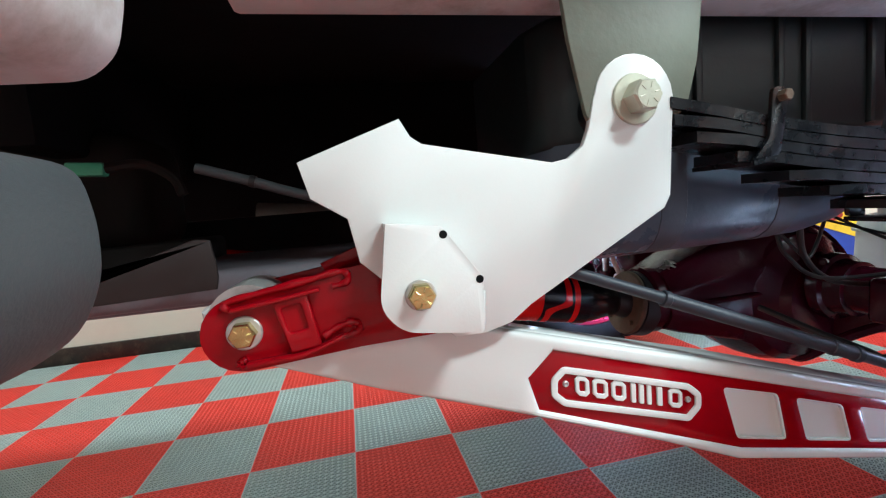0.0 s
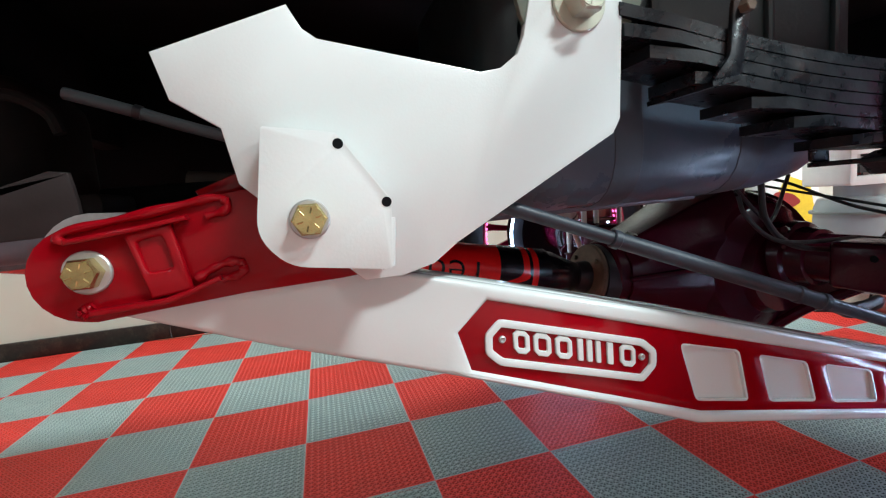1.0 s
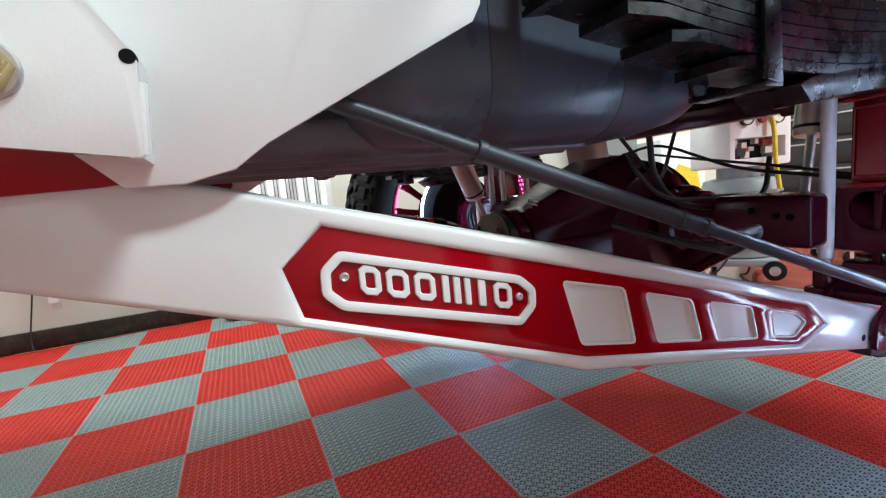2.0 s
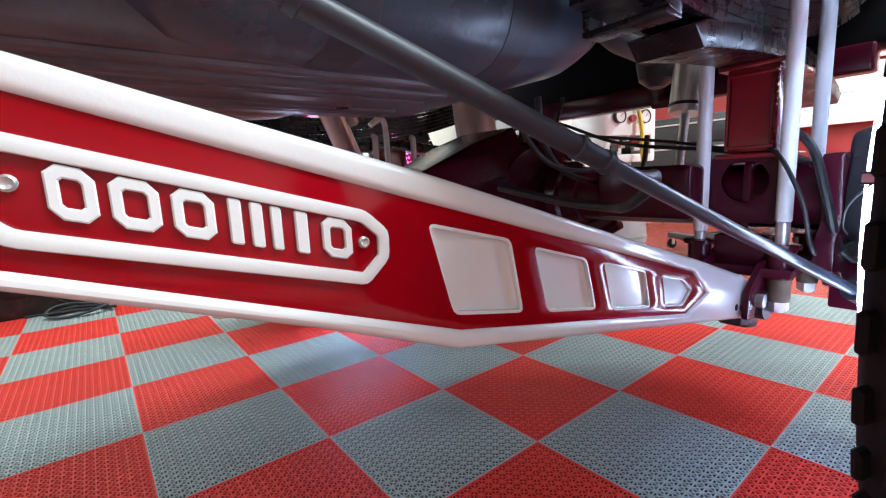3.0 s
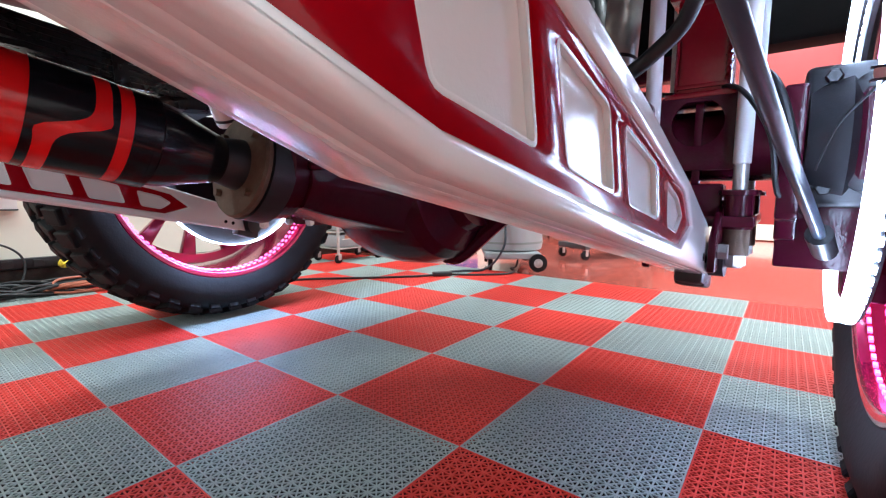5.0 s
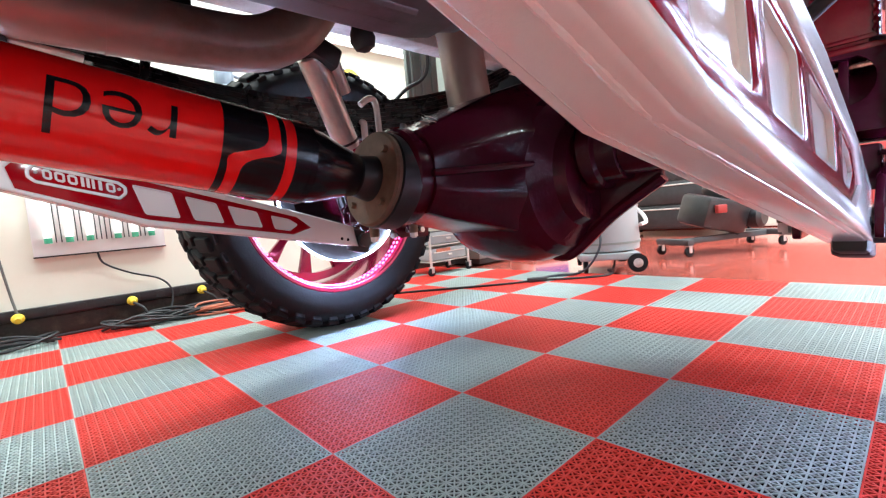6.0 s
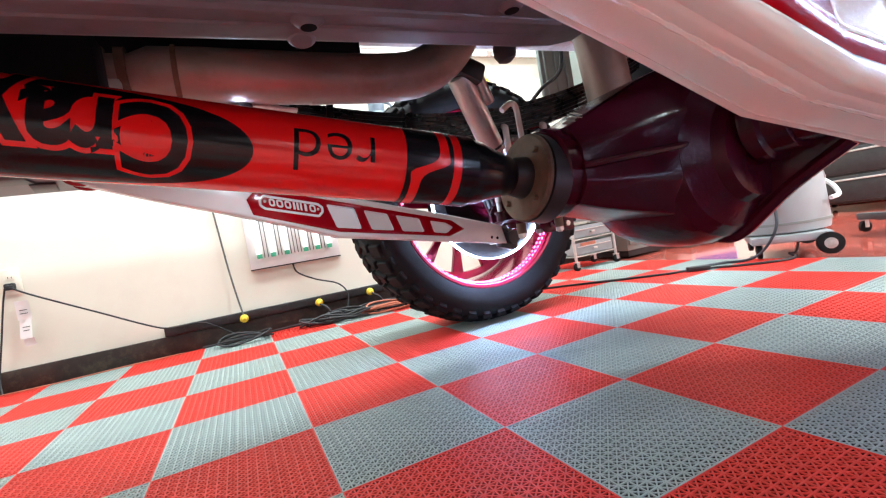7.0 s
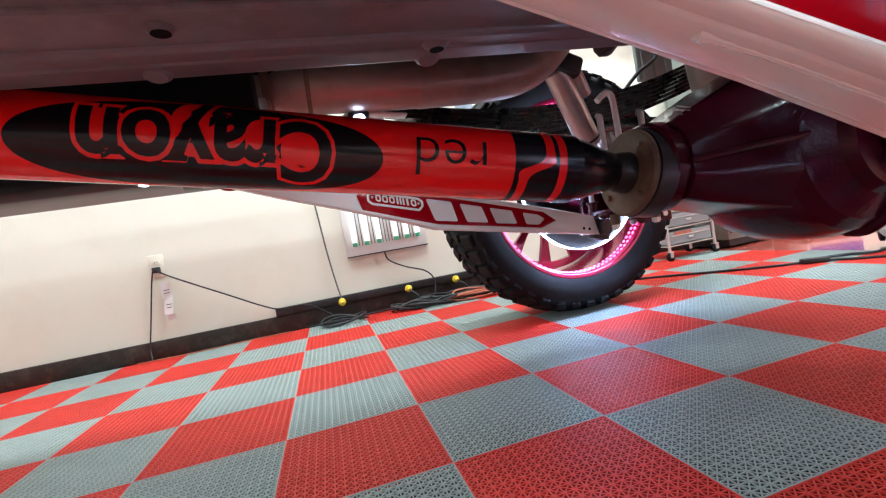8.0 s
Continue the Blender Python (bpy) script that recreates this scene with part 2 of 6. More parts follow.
def smooth_path(pts, n=8):
    pts = [Vector(p) for p in pts]
    out = []
    for i in range(len(pts) - 1):
        a, b = pts[i], pts[i + 1]
        p, q = pts[i - 1] if i else a * 2 - b, pts[i + 2] if i + 2 < len(pts) else b * 2 - a
        for k in range(n):
            t = k / n
            out.append(0.5 * (2 * a + (b - p) * t + (2 * p - 5 * a + 4 * b - q) * t * t + (3 * a - p - 3 * b + q) * t ** 3))
    return out + [pts[-1]]


def tube(bm, pts, r, seg=10, n=8, curved=True):
    path = smooth_path(pts, n) if curved else [Vector(p) for p in pts]
    rings, u = [], None
    for i, p in enumerate(path):
        d = (path[min(i + 1, len(path) - 1)] - path[max(i - 1, 0)]).normalized()
        if u is None:
            _, u, _ = axes(d)
        u = (u - d * u.dot(d)).normalized()
        w = d.cross(u)
        rr = r(i / max(1, len(path) - 1)) if callable(r) else r
        rings.append([bm.verts.new(p + (u * math.cos(a) + w * math.sin(a)) * rr) for a in (2 * math.pi * k / seg for k in range(seg))])
    for a, b in zip(rings, rings[1:]):
        for k in range(seg):
            bm.faces.new((a[k], a[(k + 1) % seg], b[(k + 1) % seg], b[k]))
    bm.faces.new(rings[0])
    bm.faces.new(rings[-1])
    return bm


def plate(bm, outer, y0, y1, holes=(), bev=0.0, seg=2, place=None):
    """A flat plate, outlined by (x, z), between y0 and y1, with holes right through."""
    tmp = BM()
    loops = []
    for poly in (outer, *holes):
        vs = [tmp.verts.new((x, y0, z)) for x, z in poly]
        loops += [tmp.edges.new((vs[i], vs[(i + 1) % len(vs)])) for i in range(len(vs))]
    if holes:
        bmesh.ops.triangle_fill(tmp, use_beauty=True, use_dissolve=False, edges=loops)
    else:
        tmp.faces.new(list(tmp.verts))
    r = bmesh.ops.extrude_face_region(tmp, geom=list(tmp.faces))
    for v in r["geom"]:
        if isinstance(v, bmesh.types.BMVert):
            v.co.y = y1
    bmesh.ops.recalc_face_normals(tmp, faces=tmp.faces)
    if bev:
        sharp = [e for e in tmp.edges if len(e.link_faces) == 2 and e.calc_face_angle(0) > 0.9 and
                 (abs(e.verts[0].co.y - e.verts[1].co.y) < 1e-6)]
        bevel(tmp, sharp, bev, seg)
    if place is not None:
        for v in tmp.verts:
            v.co = place @ v.co
    merge(bm, tmp)
    return bm


def rounded(poly, r, n=4):
    """The polygon with its corners rounded; r is one radius or one a corner."""
    out = []
    for i, p in enumerate(poly):
        p = Vector(p)
        a, b = Vector(poly[i - 1]) - p, Vector(poly[(i + 1) % len(poly)]) - p
        rr = r[i] if isinstance(r, (list, tuple)) else r
        k = min(rr, a.length * 0.45, b.length * 0.45)
        if k <= 0:
            out.append(tuple(p))
            continue
        s, e = p + a.normalized() * k, p + b.normalized() * k
        for j in range(n + 1):
            t = j / n
            out.append(tuple(s * (1 - t) ** 2 + p * 2 * t * (1 - t) + e * t * t))
    return out


def inset(poly, d):
    """The polygon moved inwards by d."""
    area2 = sum(poly[i - 1][0] * poly[i][1] - poly[i][0] * poly[i - 1][1] for i in range(len(poly)))
    s = 1 if area2 > 0 else -1
    out = []
    for i in range(len(poly)):
        p, a, b = Vector(poly[i]), Vector(poly[i - 1]), Vector(poly[(i + 1) % len(poly)])
        e, f = (p - a).normalized(), (b - p).normalized()
        n1, n2 = Vector((-e.y, e.x)) * s, Vector((-f.y, f.x)) * s
        k = n1 + n2
        out.append(tuple(p + k * (d / max(0.3, k.dot(n1)))))
    return out


def loft(bm, sections):
    rings = [[bm.verts.new(p) for p in sec] for sec in sections]
    n = len(rings[0])
    for a, b in zip(rings, rings[1:]):
        for i in range(n):
            bm.faces.new((a[i], a[(i + 1) % n], b[(i + 1) % n], b[i]))
    bm.faces.new(rings[0])
    bm.faces.new(rings[-1])
    return bm


def ring2d(cx, cz, r, n=20, a0=0.0, a1=360.0):
    full = abs(a1 - a0) >= 360
    m = n if full else n + 1
    return [(cx + r * math.cos(radians(a0 + (a1 - a0) * i / n)), cz + r * math.sin(radians(a0 + (a1 - a0) * i / n))) for i in range(m)]


def hexbolt(parent, at, direction, flat, head, washer, name="bolt", material="zinc", washer_mat="steel", label=""):
    """A hex head bolt with its washer; at: where the washer lies on the plate."""
    o = Vector(at)
    d, u, w = axes(direction)
    bm = BM()
    lathe(bm, o, d, [(0, washer), (0.002, washer), (0.003, washer - 0.001), (0.003, flat * 0.5)], 32)
    part("washer", bm, washer_mat, parent)
    bm = BM()
    r = flat / math.sqrt(3)
    lathe(bm, o + d * 0.003, d, [(0, r), (head - 0.002, r), (head, r * 0.88)], 6)
    lathe(bm, o + d * (head + 0.003), d, [(0, r * 0.80), (0.0006, r * 0.78)], 24)
    for k in range(6):
        a = radians(60 * k + 15)
        p = o + d * (head + 0.0036) + (u * math.cos(a) + w * math.sin(a)) * (r * 0.52)
        rod(bm, p - (u * math.cos(a) + w * math.sin(a)) * (r * 0.16), p + (u * math.cos(a) + w * math.sin(a)) * (r * 0.16), 0.0006, seg=6)
    return part(name, bm, material, parent, label, smooth=False)


# ---- the room ----
X0, X1, Y0, Y1 = -4.2, 5.0, -4.0, 1.86
bm = BM()
box(bm, ((X0 + X1) / 2, (Y0 + Y1) / 2, -0.035), (X1 - X0, Y1 - Y0, 0.04))
tagged(part("floor", bm, "redfloor"), "glossy red epoxy showroom floor under the tiles", "floor", kind="structure")
bm = BM()
box(bm, ((X0 + X1) / 2, Y1 + 0.06, CEIL / 2 - 0.03), (X1 - X0 + 0.24, 0.12, CEIL + 0.06))
tagged(part("wall_north", bm, "wall"), "cream painted wall with scuffs behind the truck", "wall", kind="structure")
for name, c, s in (("wall_south", ((X0 + X1) / 2, Y0 - 0.06, CEIL / 2 - 0.03), (X1 - X0 + 0.24, 0.12, CEIL + 0.06)),
                   ("wall_west", (X0 - 0.06, (Y0 + Y1) / 2, CEIL / 2 - 0.03), (0.12, Y1 - Y0, CEIL + 0.06))):
    bm = BM()
    box(bm, c, s)
    tagged(part(name, bm, "duskwall"), "plain grey painted workshop wall", "wall", kind="structure")
bm = BM()
box(bm, (X1 + 0.06, (Y0 + Y1) / 2, CEIL / 2 - 0.03), (0.12, Y1 - Y0, CEIL + 0.06))
tagged(part("wall_east", bm, "redplain"), "red painted workshop wall beyond the equipment", "wall", kind="structure")
bm = BM()
box(bm, ((X0 + X1) / 2, (Y0 + Y1) / 2, CEIL + 0.05), (X1 - X0 + 0.24, Y1 - Y0 + 0.24, 0.1))
tagged(part("ceiling", bm, "ceil"), "off-white painted ceiling", "ceiling", kind="structure")
bm = BM()
box(bm, ((X0 + X1) / 2, Y1 - 0.011, 0.04), (X1 - X0, 0.022, 0.105), bev=0.004)
tagged(part("baseboard", bm, "base"), "worn dark wooden baseboard along the cream wall", "baseboard", kind="structure")
bm = BM()
box(bm, (X1 - 0.012, (Y0 + Y1) / 2, 0.07), (0.024, Y1 - Y0 - 0.05, 0.15), bev=0.004)
tagged(part("baseboard", bm, "ivory"), "white baseboard along the far wall", "baseboard", kind="structure")
for lx, ly, watts in LAMPS:
    t = thing("ceiling_light", "white rectangular ceiling light, switched on", "ceiling light", (lx, ly, CEIL), group="ceiling lights")
    bm = BM()
    plate(bm, [(-0.62, -0.3), (0.62, -0.3), (0.62, 0.3), (-0.62, 0.3)], 0, 0.07, [[(-0.58, -0.26), (0.58, -0.26), (0.58, 0.26), (-0.58, 0.26)]],
          place=Matrix(((1, 0, 0, 0), (0, 0, 1, 0), (0, -1, 0, 0), (0, 0, 0, 1))))
    part("frame", bm, "paper", t)
    bm = BM()
    box(bm, (0, 0, -0.025), (1.15, 0.51, 0.012), bev=0.003)
    part("diffuser", bm, "panel", t)


# ---- the truck's suspension ----
def across(ob):
    """The mirrored twin on the far side of the truck."""
    c = copy_thing(ob, pose(0, 2 * MID, 0))
    c.scale.y = -1
    return c


def traction_bar(far=False):
    """The far bar carries a smaller plaque on the side that is seen."""
    k, ox, oz, nx, nz = (0.87, -0.279, 0.510, -0.2465, 0.504) if far else (1.0, 0, 0, 0, 0)

    def fit_plaque(p):
        return (nx + k * (p[0] - ox), nz + k * (p[1] - oz))

    t = thing("traction_bar", "white traction bar with a red recessed panel and white windows", "traction bar",
              (0, -0.590, 0), group="traction bars", rz=-2.6)
    body = [(-0.700, 0.655), (-0.660, 0.676), (-0.60, 0.658), (-0.451, 0.612), (-0.16, 0.532), (0.062, 0.465), (0.221, 0.419), (0.391, 0.367),
            (0.405, 0.302), (0.335, 0.3165), (-0.141, 0.408), (-0.239, 0.447), (-0.406, 0.508), (-0.543, 0.555), (-0.66, 0.600),
            (-0.695, 0.620)]
    red = [(-0.391, 0.545), (-0.362, 0.571), (-0.172, 0.515), (0.206, 0.406), (0.247, 0.374), (0.192, 0.360), (-0.137, 0.4225), (-0.381, 0.509)]
    if far:
        red = [(-0.349, 0.5325), (-0.322, 0.5585)] + red[2:7] + [(-0.340, 0.4945)]
    wins = [[(-0.160, 0.499), (-0.087, 0.480), (-0.075, 0.421), (-0.142, 0.434)], [(-0.062, 0.471), (0.004, 0.452), (0.018, 0.403), (-0.047, 0.415)],
            [(0.029, 0.445), (0.099, 0.426), (0.110, 0.385), (0.043, 0.397)], [(0.134, 0.415), (0.184, 0.402), (0.209, 0.385), (0.184, 0.370), (0.141, 0.379)]]
    wins = [rounded(w, 0.006, 3) for w in wins]
    logo = [(-0.367, 0.541), (-0.353, 0.553), (-0.204, 0.5110), (-0.190, 0.498), (-0.1905, 0.481), (-0.206, 0.4670), (-0.355, 0.5090), (-0.368, 0.522)]
    logo = rounded([fit_plaque(p) for p in logo], 0.004, 2)
    bm = BM()
    plate(bm, body, -0.0215, 0.0215, bev=0.005, seg=3)
    part("core", bm, "white", t)
    for s in (-1, 1):
        bm = BM()
        plate(bm, inset(body, 0.0012 if s < 0 else 0.0008), s * 0.012, s * 0.030, [red], bev=0.0055 if s < 0 else 0.004, seg=4)
        part("rolled_border", bm, "white", t)
        bm = BM()
        plate(bm, inset(red, -0.001), s * 0.0205, s * 0.0265, wins, bev=0.0008, seg=2)
        part("panel_skin", bm, "red", t, "glossy candy red inset panel")
        for w in wins:
            bm = BM()
            plate(bm, inset(w, -0.0004), s * 0.0205, s * 0.0226)
            plate(bm, inset(w, -0.0002), s * 0.0206, s * 0.0262, [inset(w, 0.0022)], bev=0.0008, seg=2)
            part("window_face", bm, "white", t)
        bm = BM()
        plate(bm, logo, s * 0.0262, s * 0.0300, [inset(logo, 0.0074 * k)], bev=0.0014, seg=2)
        plaque = part("name_plaque", bm, "white", t, "raised white plaque border")
        # a row of plain raised marks: rings and bars
        for f, hw, kind in ((0.065, 0.0080, 1), (0.225, 0.0088, 1), (0.392, 0.0086, 1), (0.525, 0.0030, 0), (0.600, 0.0030, 0), (0.672, 0.0027, 0), (0.770, 0.0034, 0), (0.920, 0.0086, 1)):
            cx, cz = fit_plaque((-0.3405 + f * 0.129, 0.5300 - f * 0.0362))
            hw, hh, cut, sl = hw * k, 0.0112 * k, (0.0042 if kind else 0.001) * k, -0.281

            def slab(w, h, c):
                return [(cx + px, cz + pz + px * sl) for px, pz in ((-w, -h + c), (-w + c, -h), (w - c, -h), (w, -h + c), (w, h - c), (w - c, h), (-w + c, h), (-w, h - c))]

            bm = BM()
            plate(bm, slab(hw, hh, cut), s * 0.0262, s * 0.0288, [slab(hw - 0.0046 * k, hh - 0.0054 * k, 0.0012)] if kind else (), bev=0.0007, seg=1)
            part("raised_mark", bm, "white", plaque)
        for x, z in (fit_plaque((-0.3505, 0.533)), fit_plaque((-0.206, 0.4925))):
            bm = BM()
            lathe(bm, (x, s * 0.0262, z), (0, s, 0), [(0, 0.0034), (0.0022, 0.0034), (0.003, 0.0024), (0.0022, 0.0012)], 12)
            part("screw", bm, "steel", plaque)
        for x, z in ((0.345, 0.333), (0.366, 0.328)):
            bm = BM()
            lathe(bm, (x, s * 0.0285, z), (0, s, 0), [(0, 0.0048), (0.0024, 0.0048), (0.003, 0.004)], 12)
            part("rivet", bm, "dark", t)
    # welded seam along the underside, with its swollen start
    bm = BM()
    tube(bm, [(x, -0.010, z + 0.0008) for x, z in ((-0.285, 0.4638), (-0.239, 0.447), (-0.19, 0.4275), (-0.150, 0.4116), (-0.10, 0.4001), (0.02, 0.3771), (0.16, 0.3502), (0.30, 0.3233))],
         lambda f: 0.0019 + 0.0003 * math.sin(170 * f) + 0.0016 * math.exp(-(f / 0.03) ** 2), 8, 12)
    part("weld_seam", bm, "white", t)
    # towards the rear joint the outer side draws in; the inner side is shallow in front and full at the rear
    for ob in [t] + list(t.children_recursive):
        if ob.data:
            for v in ob.data.vertices:
                if v.co.y < 0:
                    v.co.y *= 1.0 - 0.5 * min(1.0, max(0.0, (v.co.x - 0.12) / 0.28))
                else:
                    v.co.y *= float(np.interp(v.co.x, (-0.40, -0.27, -0.15, 0.10, 0.40), (0.32, 0.50, 0.72, 0.86, 1.05)))
    bm = BM()
    lathe(bm, (-0.658, -0.033, 0.640), (0, 1, 0), [(0, 0.020), (0, 0.036), (0.066, 0.036), (0.066, 0.020)], 28)
    part("bushing_eye", bm, "steel", t)
    bm = BM()
    box(bm, (0.408, 0.004, 0.322), (0.046, 0.034, 0.066), (0, 12, 0), bev=0.006)
    box(bm, (0.424, 0.006, 0.294), (0.042, 0.038, 0.022), (0, 12, 0), bev=0.005)
    lathe(bm, (0.424, -0.030, 0.322), (0, 1, 0), [(0, 0.022), (0.060, 0.022)], 20)
    part("rear_joint", bm, "plastic", t)
    return t


traction_bar()
far_bar = traction_bar(True)
far_bar.matrix_world = pose(0, 0.510, 0, 0, 0, 2.6)


def mount_arm():
    t = thing("mount_arm", "candy red welded arm holding the front of the traction bar", "bracket", group="mount arms")
    out = [(-0.524, 0.689), (-0.44, 0.705), (-0.41, 0.66), (-0.44, 0.612), (-0.487, 0.608), (-0.559, 0.606), (-0.622, 0.601), (-0.660, 0.598)]
    out += ring2d(-0.664, 0.633, 0.034, 10, 262, 110) + [(-0.640, 0.672)]
    for y, nm in ((-0.603, "outer_plate"), (-0.541, "inner_plate")):
        bm = BM()
        plate(bm, out, y, y + 0.0065, bev=0.0012)
        part(nm, bm, "red", t)
    y = -0.6035
    # thin folded lips above and below a raised pad
    for pts in ([(-0.668, 0.6590), (-0.625, 0.6640), (-0.592, 0.6690), (-0.591, 0.6655), (-0.625, 0.6600), (-0.668, 0.6550)],
                [(-0.660, 0.6085), (-0.612, 0.6110), (-0.597, 0.6150), (-0.575, 0.6230), (-0.574, 0.6190), (-0.596, 0.6110), (-0.612, 0.6065), (-0.660, 0.6040)]):
        bm = BM()
        plate(bm, pts, y - 0.011, y + 0.002, bev=0.0016, seg=3)
        part("lip", bm, "red", t)
    bm = BM()
    pad = [(-0.634, 0.6600), (-0.603, 0.6640), (-0.594, 0.6145), (-0.622, 0.6105)]
    plate(bm, pad, y - 0.0065, y + 0.001, [rounded([(-0.6265, 0.6530), (-0.6095, 0.6560), (-0.6050, 0.6320), (-0.6215, 0.6300)], 0.003, 2)], bev=0.0026, seg=3)
    plate(bm, inset(pad, 0.004), y - 0.0020, y)
    part("raised_pad", bm, "red", t)
    # lumpy weld beads, each ending in a loop
    for pts, r in ([[(-0.674, 0.6565), (-0.670, 0.6640), (-0.640, 0.6690), (-0.600, 0.6755), (-0.575, 0.6800), (-0.566, 0.6770), (-0.567, 0.6700), (-0.580, 0.6670)], 0.0034],
                   [(( -0.664, 0.6020), (-0.668, 0.6070), (-0.660, 0.6110)), 0.0030],
                   [((-0.592, 0.6210), (-0.580, 0.6280), (-0.566, 0.6315), (-0.559, 0.6280), (-0.562, 0.6215), (-0.575, 0.6185)), 0.0034]):
        bm = BM()
        tube(bm, [(px, y - 0.0006, pz) for px, pz in pts], lambda f, q=r: q + 0.0006 * math.sin(38 * f) + 0.0004 * math.sin(17 * f + 1), 12, 10)
        part("weld_bead", bm, "red", t)
    bm = BM()
    plate(bm, [(-0.585, 0.6775), (-0.52, 0.6955), (-0.50, 0.7160), (-0.545, 0.7040), (-0.590, 0.6870)], -0.585, -0.578, bev=0.0015)
    part("rear_flange", bm, "red", t)
    hexbolt(t, (-0.660, y, 0.6345), (0, -1, 0), 0.0205, 0.011, 0.0155, label="yellow zinc hex bolt")
    return t


arm = mount_arm()
across(arm)


def hanger_plate():
    t = thing("hanger_plate", "large white powder-coated steel hanger plate bolted to the spring eye", "bracket", group="hanger plates")
    out = [(-0.598, 0.780), (-0.506, 0.8135), (-0.497, 0.797), (-0.487, 0.790), (-0.360, 0.7655), (-0.342, 0.7685), (-0.326, 0.780), (-0.3195, 0.795),
           (-0.312, 0.826)] + ring2d(-0.2665, 0.8225, 0.0445, 12, 172, 4) + [(-0.2285, 0.724), (-0.236, 0.711), (-0.391, 0.628), (-0.412, 0.613),
           (-0.440, 0.606), (-0.470, 0.606), (-0.553, 0.688), (-0.560, 0.728), (-0.590, 0.748)]
    bm = BM()
    plate(bm, out, -0.617, -0.609, bev=0.0012)
    part("main_plate", bm, "white", t)
    pocket = rounded([(-0.530, 0.722), (-0.483, 0.716), (-0.449, 0.668), (-0.453, 0.618), (-0.523, 0.628), (-0.541, 0.650)],
                     [0.002, 0.002, 0.002, 0.002, 0.016, 0.016], 5)
    bm = BM()
    plate(bm, pocket, -0.653, -0.647, [ring2d(-0.482, 0.7085, 0.0034, 10), ring2d(-0.4525, 0.6665, 0.0034, 10)], bev=0.0015)
    pk = part("pocket", bm, "white", t)
    bm = BM()
    plate(bm, [(-0.530, 0.7215), (-0.482, 0.7150), (-0.482, 0.7095), (-0.530, 0.716)], -0.652, -0.616)
    plate(bm, [(-0.4835, 0.7155), (-0.4495, 0.668), (-0.4555, 0.664), (-0.4895, 0.711)], -0.652, -0.616)
    plate(bm, [(-0.4495, 0.669), (-0.4535, 0.618), (-0.459, 0.618), (-0.455, 0.669)], -0.652, -0.616)
    part("pocket_flange", bm, "white", pk)
    # dark plugs stand for the shade inside both pocket openings
    for x, z in ((-0.482, 0.7085), (-0.4525, 0.6665)):
        bm = BM()
        lathe(bm, (x, -0.6475, z), (0, -1, 0), [(0, 0.0036), (0.0058, 0.0036)], 16)
        part("weld_hole", bm, "dark", pk)
    bm = BM()
    tube(bm, [(-0.4495, -0.648, 0.655), (-0.451, -0.649, 0.640), (-0.4528, -0.648, 0.620)], 0.003, 8, 4)
    part("weld_seam", bm, "white", pk)
    hexbolt(t, (-0.506, -0.653, 0.659), (0, -1, 0), 0.0205, 0.010, 0.0135, label="yellow zinc hex bolt")
    hexbolt(t, (-0.2665, -0.617, 0.8225), (0, -1, 0), 0.0285, 0.019, 0.0255, material="palezinc", washer_mat="palezinc", label="large pale spring eye bolt")
    return t


hp = hanger_plate()
across(hp)


def frame_rail(y):
    t = thing("frame_rail", "boxed grey truck frame rail with an olive spring hanger", "frame rail", (0, y, 0), group="frame rails")
    bm = BM()
    box(bm, (0.60, 0, 1.022), (2.5, 0.075, 0.17), bev=0.008)
    part("rail", bm, "frame", t)
    bm = BM()
    out = [(-0.345, 0.96), (-0.335, 0.88), (-0.318, 0.800), (-0.255, 0.786), (-0.205, 0.810), (-0.190, 0.86), (-0.178, 0.96)]
    plate(bm, rounded(out, 0.012, 3), -0.052, -0.045, bev=0.0015)
    box(bm, (-0.24, 0, 0.940), (0.09, 0.090, 0.02))
    part("spring_hanger", bm, "olive", t, "olive primed spring hanger")
    return t


frame_rail(-0.563)
frame_rail(0.483)


